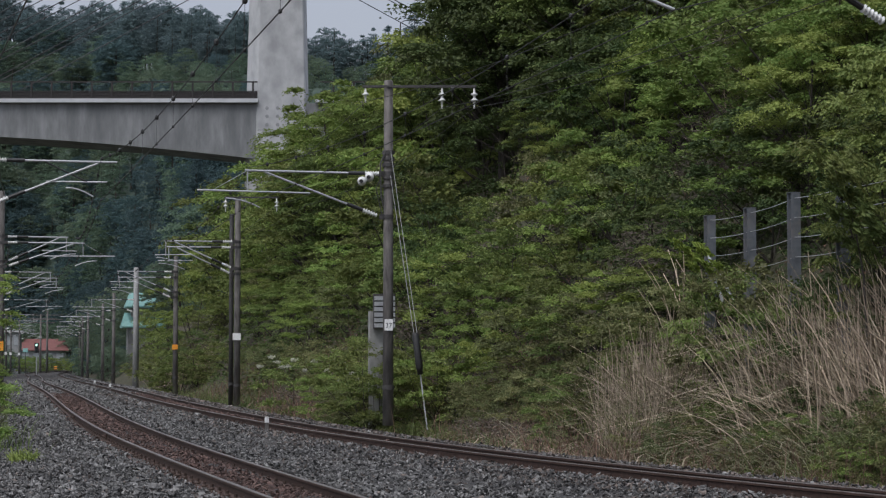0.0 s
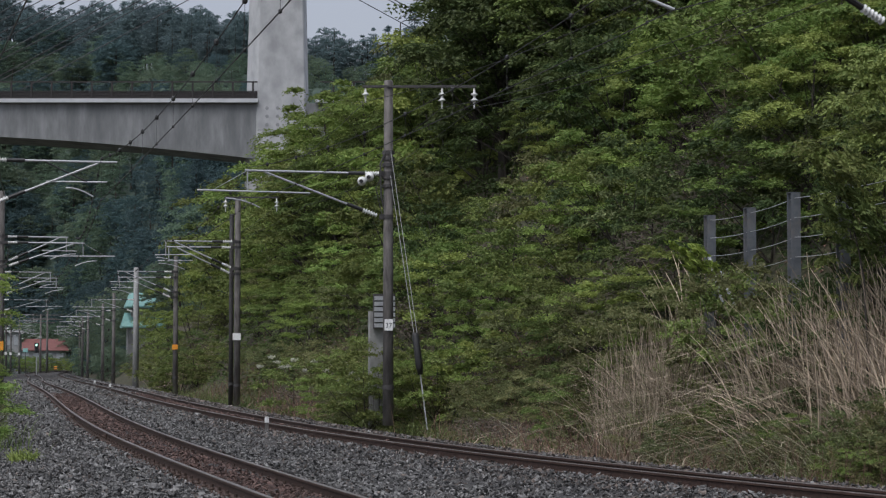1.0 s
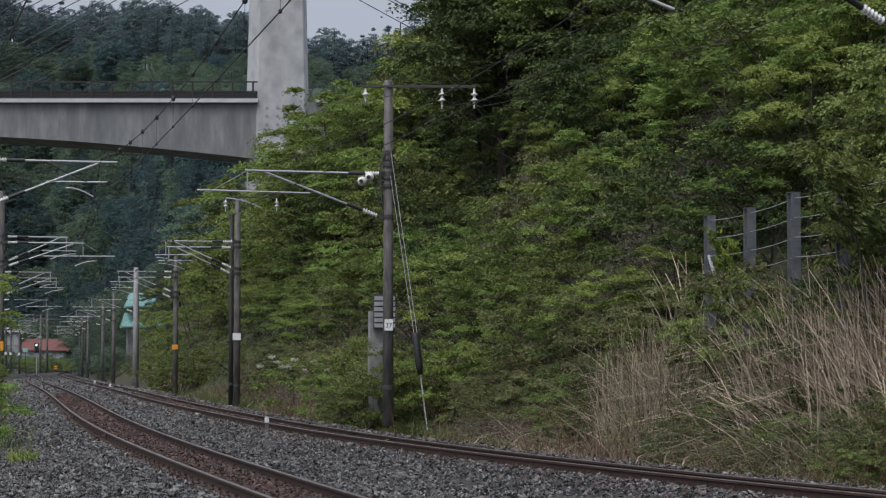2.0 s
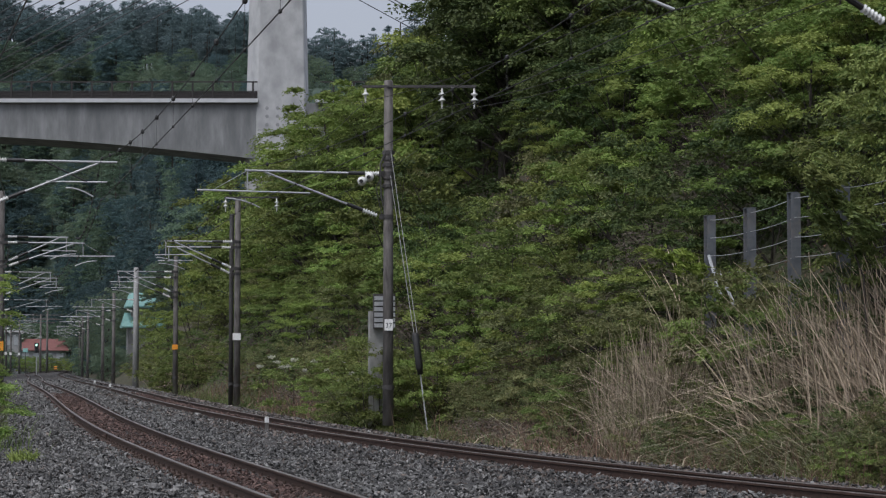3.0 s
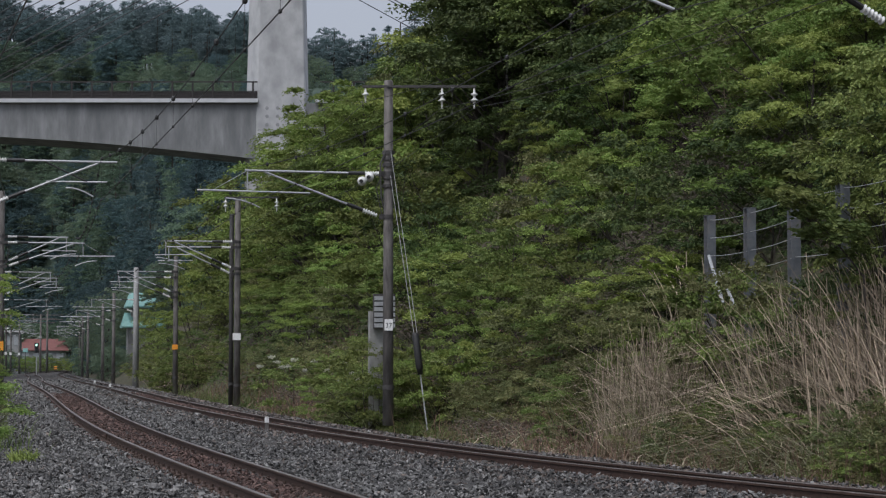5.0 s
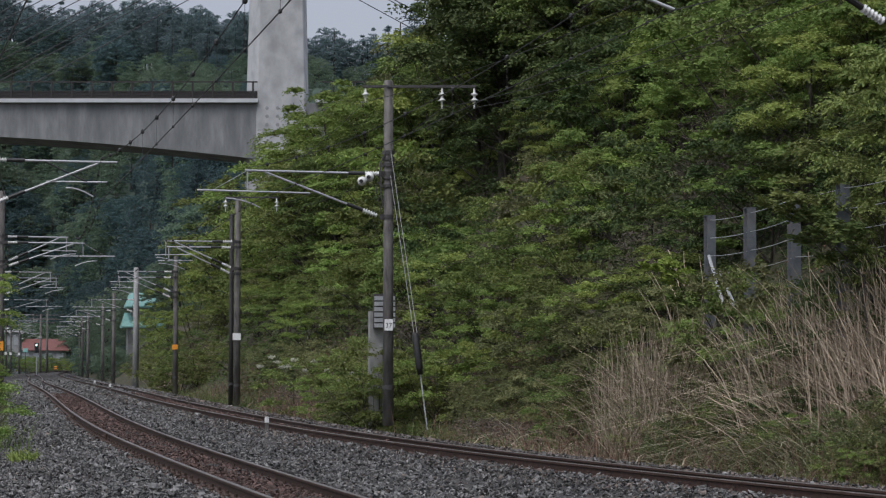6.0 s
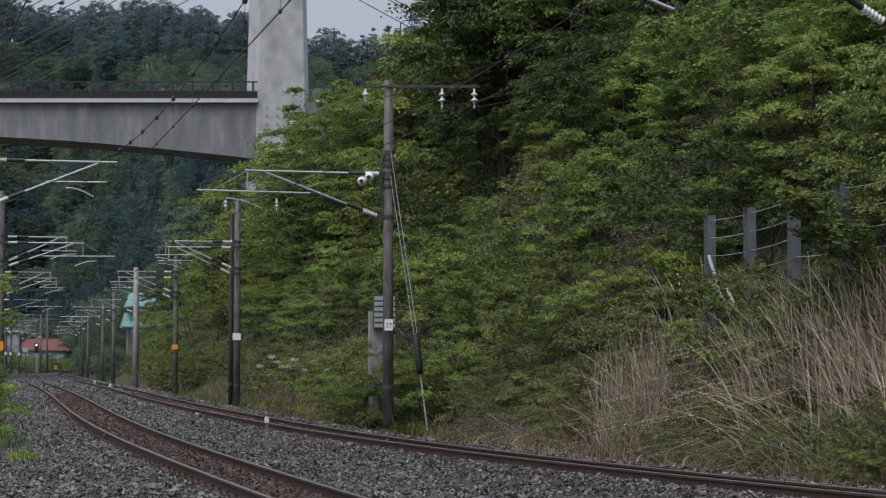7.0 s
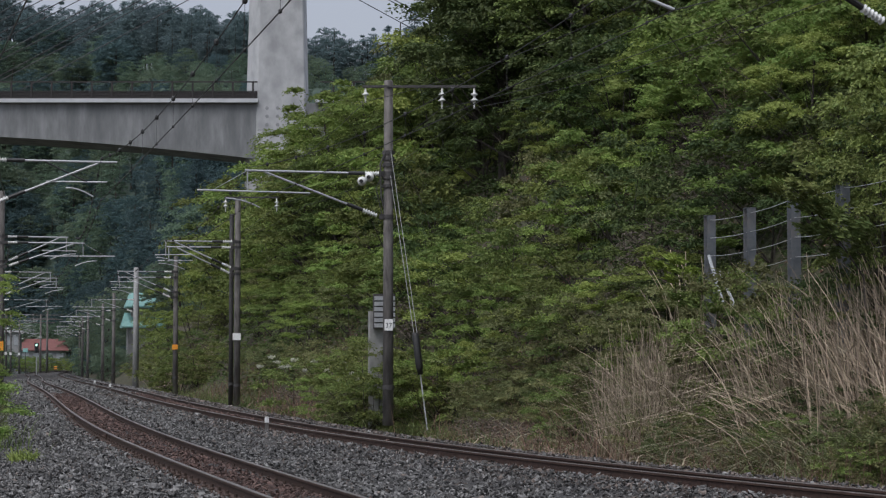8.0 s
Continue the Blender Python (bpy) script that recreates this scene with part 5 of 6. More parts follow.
plant("shrub_a", -1.9, 48.75, 0.74, 40, tall=1.1, sway=0.5)
plant("shrub_d", -2.35, 49.3, 0.45, 140, sway=0.5)
plant("shrub_c", -3.2, 57.0, 0.6, 20, sway=0.4)
plant("shrub_c", -9.42, 38.0, 0.74, 90, z=-0.7, sway=0.5)
# dark-leaved shrubs stand in for the shade of a hollow
for yy, uu in ((62, 13.2), (60, 12.2), (64.5, 12.6), (66, 13.6)):
    px, py = at_bank(yy, uu)
    plant("far_shrub_b", px, py, 0.62, rng.uniform(0, 360))
plant("shrub_d", -1.62, 48.95, 0.6, 25, sway=0.4)
for yy, uu, kind in ((76, 6.4, "c"), (78, 7.6, "a"), (80, 6.6, "c"), (83, 7.4, "c"), (86, 6.6, "a"), (88, 8.2, "c"), (91, 7.0, "c"), (94, 8.0, "a"), (97, 7.2, "c"), (100, 8.4, "c"), (104, 7.6, "a"), (81, 8.8, "c"), (74, 7.8, "c")):
    px, py = at_bank(yy, uu)
    plant("far_shrub_" + kind, px, py, rng.uniform(0.48, 0.66), rng.uniform(0, 360))
plant("dead_shrub", -0.1, 51.0, 0.62, 80)
plant("dead_shrub", 6.9, 46.0, 0.85, 10)
plant("dead_shrub", 8.6, 41.4, 0.75, 60)
plant("dead_shrub", 6.3, 44.6, 0.7, 130)
plant("dead_shrub", 7.75, 51.4, 0.85, 200, tall=1.6)
plant("dead_shrub", 7.35, 50.6, 0.7, 120, tall=1.5)
plant("dead_shrub", 7.2, 53.5, 0.7, 20)
plant("dead_shrub", 1.0, 55.0, 0.8, 250)
plant("dead_shrub", -0.6, 58.0, 0.8, 310)
# fuller growth high on the bank
for _ in range(24):
    yy, uu = rng.uniform(40, 62), rng.uniform(11, 19)
    px, py = at_bank(yy, uu)
    # below 0.1 the dark-leaved kind continues the coloured-in shade of the folds
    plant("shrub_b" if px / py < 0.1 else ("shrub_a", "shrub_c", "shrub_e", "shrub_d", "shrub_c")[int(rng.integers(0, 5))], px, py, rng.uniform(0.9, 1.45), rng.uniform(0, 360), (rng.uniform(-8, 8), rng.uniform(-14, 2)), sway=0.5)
# growth before the fence
# this dark-leaved shrub stands in for a shaded opening
plant("shrub_b", 4.75, 40.2, 0.6, 15, sway=0.7)
plant("shrub_c", 3.9, 38.6, 0.5, 70, tall=1.1, sway=0.7)
plant("shrub_d", 5.35, 34.6, 0.82, 200, tall=1.4, sway=0.7)
plant("shrub_b", 6.25, 33.4, 0.5, 100, tall=1.4, sway=0.7)
for yy, uu, kind in ((54.0, 6.6, "shrub_c"), (57.0, 7.4, "shrub_c"), (60.0, 7.0, "shrub_a"), (63.0, 7.8, "shrub_c"), (66.0, 7.2, "shrub_c"), (69.0, 8.2, "shrub_a"), (56.5, 8.6, "shrub_a"), (73.0, 7.6, "shrub_c"), (51.5, 7.0, "shrub_a")):
    px, py = at_bank(yy, uu)
    plant(kind, px, py, rng.uniform(0.85, 1.1), rng.uniform(0, 360), sway=0.4)
for bx, by, size, tall in ((7.2, 32.0, 0.38, 1.25), (7.9, 33.0, 0.5, 1.3)):
    plant("tree_a", bx, by, size, rng.uniform(0, 360), tall=tall, sway=0.9)

for bx, by, size in ((3.9, 52.6, 0.9), (4.3, 49.6, 0.85), (4.0, 51.0, 0.8), (6.5, 51.6, 0.95), (6.9, 52.2, 1.0), (6.1, 53.0, 1.0), (6.6, 50.0, 0.8), (3.3, 49.6, 0.7)):
    plant("shrub_c", bx, by, size, rng.uniform(0, 360), tall=1.2, sway=0.4)

# creeping leaves and litter over the bank
cr = np.random.default_rng(404)
for name_, label_, mat_, n_ in (("ground_cover", "creeping green leaves over the bank", LEAF_DARK, 46000), ("leaf_litter", "brown dead leaves and twigs over the bank", REED_RED, 14000)):
    cy = 24 + 66 * cr.random(n_) ** 1.3
    cu = 3.3 + cr.random(n_) * (6 + 0.2 * cy)
    ch = np.interp(cy, RIGHT.ys, RIGHT.hs)
    cx_ = np.interp(cy, RIGHT.ys, RIGHT.xs) + cu / np.cos(ch)
    p_ = np.stack([cx_, cy, land(cx_, cy) + cr.uniform(0.0, 0.25, n_) ** 1.5], -1)
    L_ = cr.uniform(0.06, 0.16, n_) * (1 + cy / 120) * (0.5 if name_ == "leaf_litter" else 1.0)
    v_ = leaf_quads(cr, p_, cr.normal(size=(n_, 3)), cr.normal(scale=0.5, size=(n_, 3)) + [-0.5, 0, 0.9], L_, L_ * 0.6)
    tagged(new(name_, quads_mesh(name_, v_, 4, mat_)), label_, "undergrowth", kind="stuff")


# undergrowth close over the soil of the bank
def undergrowth(n, ys, us, seed, mat, size):
    r_ = np.random.default_rng(seed)
    py = r_.uniform(*ys, n)
    pu = r_.uniform(*us, n)
    h = np.interp(py, RIGHT.ys, RIGHT.hs)
    px = np.interp(py, RIGHT.ys, RIGHT.xs) + pu / np.cos(h)
    keep = (px < 0.24 * py + 2) & (np.sin(px * 1.3 + py * 0.7) * np.sin(py * 1.9 - px * 0.6) + r_.normal(scale=0.4, size=n) > -0.45)
    px, py = px[keep], py[keep]
    p = np.stack([px, py, land(px, py) + r_.uniform(0.0, 0.45, len(px)) ** 1.5], -1)
    d = r_.normal(size=p.shape) * [1, 1, 0.3]
    v = leaf_quads(r_, p, d, r_.normal(scale=0.4, size=p.shape) + [0, -0.3, 1], size * r_.uniform(0.6, 1.3, len(p)), size * 0.6 * r_.uniform(0.6, 1.3, len(p))).reshape(-1, 3)
    ob = part("undergrowth", quads_mesh("undergrowth", v, 4, mat), None)
    tagged(ob, "low dark green undergrowth covering the bank", "undergrowth", kind="stuff")


undergrowth(40000, (68, 130), (5.0, 30), 72, LEAF_DARK, 0.22)


# ---- grass and reeds ----
def blade_mesh(name, rng, root, length, width, lean, bend, mat, segs=5):
    """Arching ribbons. root: (n,3); lean: bearing of the arch; bend: how far it arches over."""
    n = len(root)
    t = np.linspace(0, 1, segs + 1)
    hx = np.stack([np.cos(lean), np.sin(lean)], -1)
    fwd = bend[:, None] * t[None] ** 1.8 * length[:, None]
    up = length[:, None] * (t[None] - (0.42 * np.clip(bend, 0, 1.4) + 0.25 * np.clip(bend - 0.7, 0, 0.7))[:, None] * t[None] ** 2.2)
    c = root[:, None] + np.concatenate([fwd[..., None] * hx[:, None], up[..., None]], -1)
    c += np.cumsum(rng.normal(scale=0.012, size=c.shape), axis=1) * length[:, None, None] * (t > 0)[None, :, None]
    w = width[:, None] * (1 - 0.6 * t[None])
    sd = np.stack([rng.normal(size=n), 0.3 * rng.normal(size=n), np.zeros(n)], -1)
    sd /= np.linalg.norm(sd, axis=1)[:, None] + 1e-9
    v = np.stack([c - sd[:, None] * w[..., None] / 2, c + sd[:, None] * w[..., None] / 2], 2).reshape(-1, 3)
    k = (segs + 1) * 2
    q = np.arange(segs)[:, None] * 2 + np.array([0, 1, 3, 2])[None]
    f = (np.arange(n)[:, None, None] * k + q[None]).reshape(-1, 4)
    return indexed_mesh(name, v, f, mat)


def grass(name, label, mat, n, ys, us, lengths, widths, bends, seed, line=RIGHT, clump=0.0, sway=0.0, toward=None, spread=0.8, segs=5):
    rng = np.random.default_rng(seed)
    if clump:
        k = max(3, n // 28)
        cy, cu = rng.uniform(*ys, k), rng.uniform(*us, k)
        i = rng.integers(0, k, n)
        gy_, gu = cy[i] + rng.normal(scale=clump, size=n), cu[i] + rng.normal(scale=clump, size=n)
    else:
        gy_, gu = rng.uniform(*ys, n), rng.uniform(*us, n)
    h = np.interp(gy_, line.ys, line.hs)
    x = np.interp(gy_, line.ys, line.xs) + gu / np.cos(h)
    z = np.maximum(land(x, gy_), np.where((RIGHT.offset(x, gy_) < 2.7) & (LEFT.offset(x, gy_) > -3.9), bed_height(x, gy_), -9)) - 0.03
    root = np.stack([x, gy_, z], -1)
    lean = rng.uniform(0, 2 * math.pi, n) if toward is None else rng.normal(toward, spread, n)
    base = root.mean(0)
    base[2] = root[:, 2].min()
    me = blade_mesh(name, rng, root - base, rng.uniform(*lengths, n), rng.uniform(*widths, n), lean, rng.uniform(*bends, n) ** 1.3, mat, segs)
    ob = part(name, me, None)
    ob.location = base
    tagged(ob, label, "grass", kind="stuff")
    if sway:
        SWAYING.append((ob, pose(*base), sway))
    return ob


REEDS = "tall dry straw-coloured reeds at the foot of the bank"
seed = 100
# tall stand on the slope
for y0, y1, u0, u1, n in ((29.4, 31, 4.6, 5.6, 120), (30.3, 32, 4.8, 5.9, 170), (31.3, 33, 4.9, 6.0, 180), (32.4, 34, 4.8, 5.8, 150), (30.6, 33.0, 5.4, 6.6, 140)):
    grass("reeds", REEDS, REED, n, (y0, y1), (u0, u1), (1.1, 2.5), (0.014, 0.028), (0.05, 0.75), seed, clump=0.22, sway=0.5, toward=math.pi if seed % 3 else None)
    seed += 1
# finer broken stalks among them
for y0, y1, u0, u1, n in ((29.8, 31.6, 4.4, 5.8, 420), (31.4, 33.6, 4.6, 6.0, 460)):
    grass("reeds", REEDS, REED, n, (y0, y1), (u0, u1), (0.4, 1.2), (0.008, 0.016), (0.1, 1.3), seed + 300, clump=0.3, sway=0.4)
    seed += 1
# long canes laid over towards the line
for y0, y1, u0, u1, n in ((30.4, 32, 4.7, 5.8, 60), (31.4, 33.4, 4.7, 5.8, 70), (29.6, 31.0, 4.4, 5.4, 40)):
    grass("laid_reeds", "long pale reeds bent right over", REED, n, (y0, y1), (u0, u1), (1.6, 2.8), (0.016, 0.028), (0.9, 1.5), seed + 700, clump=0.4, sway=0.5, toward=math.pi, spread=0.45, segs=9)
    seed += 1
grass("plume_reeds", "a few tall pale reeds with bent plumes", REED, 16, (37.8, 39.0), (5.9, 6.6), (1.9, 2.6), (0.022, 0.036), (0.1, 0.55), 990, sway=0.8)
for y0, y1, u0, u1, n in ((30.2, 31.6, 5.0, 6.0, 50), (31.2, 33.2, 5.0, 6.2, 60)):
    grass("reeds", REEDS, REED, n, (y0, y1), (u0, u1), (1.9, 2.9), (0.016, 0.030), (0.05, 0.6), seed + 500, clump=0.25, sway=0.5, toward=math.pi)
    seed += 1
# shorter, straighter stand beside it
for y0, y1, u0, u1, n in ((35.2, 36.6, 4.0, 4.9, 320), (36, 38.2, 4.4, 5.4, 420), (35.4, 37, 4.2, 5.2, 340), (33.8, 35.2, 3.7, 4.4, 110)):
    grass("reeds", REEDS, REED, n, (y0, y1), (u0, u1), (1.0, 2.4), (0.009, 0.021), (0.05, 0.9), seed, clump=0.24, sway=0.5)
    seed += 1
for y0, y1, u0, u1, n in ((35.0, 37.4, 4.2, 5.2, 60), (34.0, 35.6, 4.2, 5.2, 60)):
    grass("laid_reeds", "long pale reeds bent right over", REED, n, (y0, y1), (u0, u1), (1.2, 2.0), (0.012, 0.022), (0.6, 1.4), seed, clump=0.4, sway=0.5)
    seed += 1
grass("green_grass", "long green blades among the reeds", BLADE, 500, (35.0, 38.0), (4.0, 5.4), (0.6, 1.7), (0.009, 0.018), (0.1, 0.9), 887, clump=0.3, sway=0.5)
grass("laid_reeds", "long pale reeds bent right over", REED, 130, (36.6, 38.4), (5.2, 6.0), (0.9, 1.6), (0.010, 0.020), (0.7, 1.5), 886, clump=0.35, sway=0.6, toward=math.pi, spread=0.7, segs=8)
# fallen straw at their foot
for y0, y1, u0, u1, n in ((33.5, 38.5, 3.1, 4.4, 420), (29.0, 33.5, 3.0, 4.4, 220)):
    grass("fallen_straw", "fallen pale straw lying at the ballast edge", REED, n, (y0, y1), (u0, u1), (0.3, 0.9), (0.007, 0.015), (1.2, 1.8), seed + 40, clump=0.4)
    seed += 1
# a reddish bare tangle beside the nearest pole, and others along the foot
for y0, y1, u0, u1, n, l1 in ((45.4, 47.0, 5.2, 5.9, 420, 1.1), (40.0, 44.0, 4.0, 4.8, 500, 0.9), (54.0, 62.0, 3.5, 4.6, 600, 0.9), (62.0, 74.0, 3.6, 4.8, 500, 1.0)):
    grass("bare_tangle", "tangle of bare reddish-brown stems", REED_RED, n, (y0, y1), (u0, u1), (0.4, l1), (0.010, 0.020), (0.3, 1.4), seed + 90, clump=0.3)
    seed += 1
grass("bare_tangle", "tangle of bare pale-brown stems high on the bank", REED, 240, (48.6, 49.4), (11.9, 12.5), (1.2, 2.3), (0.014, 0.028), (0.2, 1.2), 611, clump=0.3)
# pale dry grass farther along
for y0, y1, u0, u1, n in ((110, 121, 3.8, 6.0, 320),):
    grass("dry_grass", "pale dry grass at the foot of the bank", REED, n, (y0, y1), (u0, u1), (0.6, 1.7), (0.025, 0.05), (0.1, 0.9), seed + 60, clump=0.5)
    seed += 1
for y0, y1, u0, u1, n in ((27.5, 31, 3.0, 4.8, 520), (31, 34, 3.0, 4.6, 320), (34, 36, 2.9, 4.8, 500), (36, 42, 3.2, 5.6, 650), (42, 52, 3.3, 5.8, 500), (53, 65, 3.2, 4.6, 1500), (52, 65, 3.4, 6.2, 700), (65, 95, 3.4, 6.4, 1300)):
    grass("dry_stalks", "reddish-brown dead stalks along the ballast edge", REED_RED, n, (y0, y1), (u0, u1), (0.3, 1.0), (0.006, 0.013) if y0 < 50 else (0.012, 0.022), (0.1, 1.1), seed, clump=0.4)
    seed += 1
for y0, y1, u0, u1, n, l1 in ((27.5, 31, 3.1, 5.0, 250, 0.7), (30, 33.5, 3.2, 4.4, 90, 0.6), (49.5, 53.5, 2.9, 3.7, 800, 0.5), (32, 34, 3.1, 4.2, 80, 0.5), (34, 39, 3.1, 4.6, 160, 0.5), (39, 44, 3.0, 5.4, 500, 0.7), (44, 60, 3.0, 6.2, 1900, 0.8), (60, 85, 3.0, 6.4, 1900, 0.8), (85, 130, 3.0, 5.5, 900, 0.9)):
    grass("green_grass", "long green grass blades at the foot of the bank", BLADE, n, (y0, y1), (u0, u1), (0.3, l1), (0.008, 0.018), (0.2, 1.2), seed, clump=0.4)
    seed += 1
for y0, y1, n in ((34, 46, 500), (46, 62, 600), (62, 90, 600), (90, 140, 600)):
    grass("green_grass", "long green grass along the ballast edge", BLADE, n, (y0, y1), (-4.6, -2.5), (0.2, 0.6), (0.01, 0.02), (0.2, 1.0), seed, line=LEFT, clump=0.4)
    seed += 1
grass("weed_tuft", "small bright green weed tuft in the ballast", LEAF_BRIGHT, 220, (32.7, 33.3), (-2.6, -2.2), (0.14, 0.34), (0.014, 0.026), (0.3, 1.2), seed, line=LEFT)

for y0, y1, u0, u1, n in ((28.4, 30.4, 3.6, 4.4, 30), (30.6, 31.6, 3.9, 4.5, 70), (31, 32.4, 4.0, 4.6, 50), (29.8, 31.0, 4.0, 4.6, 50), (33, 37, 3.4, 4.6, 30), (38.5, 41, 3.5, 4.2, 40)):
    grass("arching_grass", "long pale arching grass blades over the reeds", PALE_BLADE, n, (y0, y1), (u0, u1), (0.9, 1.8), (0.016, 0.028), (0.9, 1.6), seed, clump=0.3, sway=0.5, toward=math.pi, spread=0.9, segs=8)
    seed += 1

grass("arching_grass", "tuft of arching green and straw-coloured blades", PALE_BLADE, 130, (30.9, 31.2), (4.05, 4.35), (0.6, 1.3), (0.012, 0.022), (0.8, 1.6), 881, sway=0.5, segs=8)
grass("arching_grass", "tuft of arching green and straw-coloured blades", BLADE, 160, (30.9, 31.3), (4.0, 4.4), (0.5, 1.0), (0.012, 0.020), (0.6, 1.5), 882, sway=0.5, segs=8)
grass("laid_reeds", "long pale reeds bent right over", REED, 16, (30.7, 31.3), (4.2, 4.6), (0.9, 1.5), (0.020, 0.030), (1.1, 1.6), 883, sway=0.5, toward=math.pi, spread=0.5, segs=9)
# shrubs round the fence
for kind, yy, uu, size in (("shrub_e", 29.4, 8.6, 0.8), ("shrub_a", 31.2, 9.2, 0.9), ("shrub_b", 27.6, 8.4, 0.8), ("shrub_e", 33.5, 9.0, 0.9), ("shrub_b", 36.0, 9.0, 0.9), ("shrub_d", 38.6, 6.6, 0.7), ("shrub_d", 40.0, 5.8, 0.6),
                           ("shrub_c", 39.2, 8.2, 0.9), ("shrub_a", 30.2, 10.5, 1.0), ("shrub_b", 28.0, 10.4, 1.0)):
    px, py = at_bank(yy, uu)
    plant(kind, px, py, size, rng.uniform(0, 360), sway=1.0 if yy < 34 else 0.6)
for yy, uu, size in ((32.4, 6.6, 0.5), (38.2, 5.6, 0.8)):
    px, py = at_bank(yy, uu)
    plant("herb" if size > 0.78 else "bramble", px, py, size, rng.uniform(0, 360), tall=1.05, sway=0.6)

# brambles among the reeds
for kind, yy, uu, size in (("shrub_b", 31.2, 5.4, 0.36), ("shrub_b", 32.3, 5.6, 0.4), ("shrub_b", 33.2, 5.9, 0.42), ("shrub_a", 33.6, 5.0, 0.4), ("shrub_d", 34.4, 5.4, 0.42), ("shrub_b", 30.3, 5.2, 0.34), ("shrub_a", 32.8, 4.7, 0.32), ("shrub_a", 38.9, 5.4, 0.5), ("shrub_e", 39.4, 6.0, 0.6), ("shrub_c", 40.5, 7.0, 0.7), ("shrub_c", 41.5, 6.4, 0.65), ("shrub_c", 42.8, 6.3, 0.7), ("shrub_e", 43.8, 6.0, 0.6), ("shrub_b", 31.9, 4.4, 0.26), ("shrub_a", 32.4, 4.2, 0.24), ("shrub_b", 33.0, 4.4, 0.28), ("shrub_d", 30.4, 4.6, 0.26), ("shrub_b", 40.2, 5.2, 0.4), ("shrub_b", 42.2, 5.2, 0.42), ("shrub_d", 44.0, 5.2, 0.42), ("shrub_a", 45.6, 5.3, 0.45), ("shrub_d", 41.2, 4.7, 0.36)):
    px, py = at_bank(yy, uu)
    plant(kind, px, py, size, rng.uniform(0, 360), sway=0.6)
for yy, uu, size in ((33.2, 4.3, 0.75), (33.7, 4.0, 0.7), (32.6, 4.2, 0.6), (30.0, 4.0, 0.5), (38.8, 5.0, 0.9), (40.0, 4.6, 0.8), (41.5, 4.9, 0.8), (42.5, 4.6, 0.75), (43.6, 4.8, 0.8), (44.6, 4.6, 0.8), (45.5, 5.0, 0.9), (46.6, 4.8, 0.85), (39.0, 4.4, 0.7), (43.0, 5.4, 0.9), (41.0, 5.4, 0.9), (44.2, 5.5, 0.9)):
    px, py = at_bank(yy, uu)
    plant("herb", px, py, size, rng.uniform(0, 360), tall=1.1, sway=0.5)
for yy, uu, size in ((31.0, 3.9, 0.8), (31.4, 4.3, 0.72), (30.6, 4.1, 0.6), (29.3, 4.2, 0.85), (29.6, 4.6, 0.8), (28.8, 4.0, 0.75), (28.4, 3.6, 0.6), (33.5, 4.6, 0.6), (36.5, 5.8, 0.8), (38.5, 5.6, 1.0), (36.5, 7.0, 0.9), (39.0, 7.0, 1.1), (37.6, 6.2, 0.9)):
    px, py = at_bank(yy, uu)
    plant("herb" if yy < 34 else "bramble", px, py, 0.9 * size, rng.uniform(0, 360), sway=0.6)

# leafy growth before the fence and round the foot of the bank
for kind, bx, by, size, tall in (("shrub_a", 5.2, 35.0, 0.7, 1.35), ("shrub_e", 5.75, 33.9, 0.52, 1.35), ("shrub_a", 6.15, 33.0, 0.5, 1.3), ("shrub_c", 4.9, 36.9, 0.5, 1.1), ("shrub_b", 6.5, 32.4, 0.6, 1.3),
                                 ("shrub_d", 4.1, 38.6, 0.7, 1.2), ("shrub_d", 3.5, 39.6, 0.7, 1.2), ("tree_c", 7.35, 39.5, 0.52, 1.1), ("tree_c", 8.1, 40.4, 0.56, 1.1), ("tree_c", 8.7, 40.2, 0.5, 1.1)):
    plant(kind, bx, by, size, rng.uniform(0, 360), tall=tall, sway=0.7)
for kind, yy, uu, size, tall in (("shrub_a", 48.9, 3.05, 0.5, 1.25), ("shrub_a", 49.2, 3.6, 0.6, 1.2), ("shrub_c", 50.4, 3.5, 0.6, 1.1), ("shrub_a", 51.6, 3.9, 0.66, 1.1), ("shrub_e", 53.0, 4.2, 0.7, 1.1), ("shrub_a", 48.9, 4.3, 0.55, 1.15), ("shrub_c", 48.2, 4.9, 0.6, 1.15), ("shrub_a", 46.6, 5.6, 0.6, 1.15),
                                 ("shrub_c", 48.0, 4.4, 0.62, 1.2), ("shrub_d", 44.6, 4.4, 0.5, 1.2), ("shrub_d", 43.6, 4.5, 0.45, 1.1), ("shrub_d", 42.0, 4.6, 0.5, 1.1), ("shrub_a", 39.4, 4.4, 0.45, 1.2), ("shrub_c", 49.6, 5.5, 0.6, 1.1), ("shrub_c", 50.6, 6.3, 0.7, 1.1), ("shrub_c", 48.6, 6.3, 0.6, 1.1), ("shrub_a", 52.0, 6.8, 0.75, 1.1), ("shrub_e", 47.6, 6.8, 0.7, 1.1), ("shrub_a", 56.5, 4.7, 0.7, 1.0), ("shrub_a", 59.5, 4.9, 0.75, 1.0), ("shrub_d", 63, 5.0, 0.75, 1.0)):
    px, py = at_bank(yy, uu)
    plant(kind, px, py, size, rng.uniform(0, 360), tall=tall, sway=0.4)
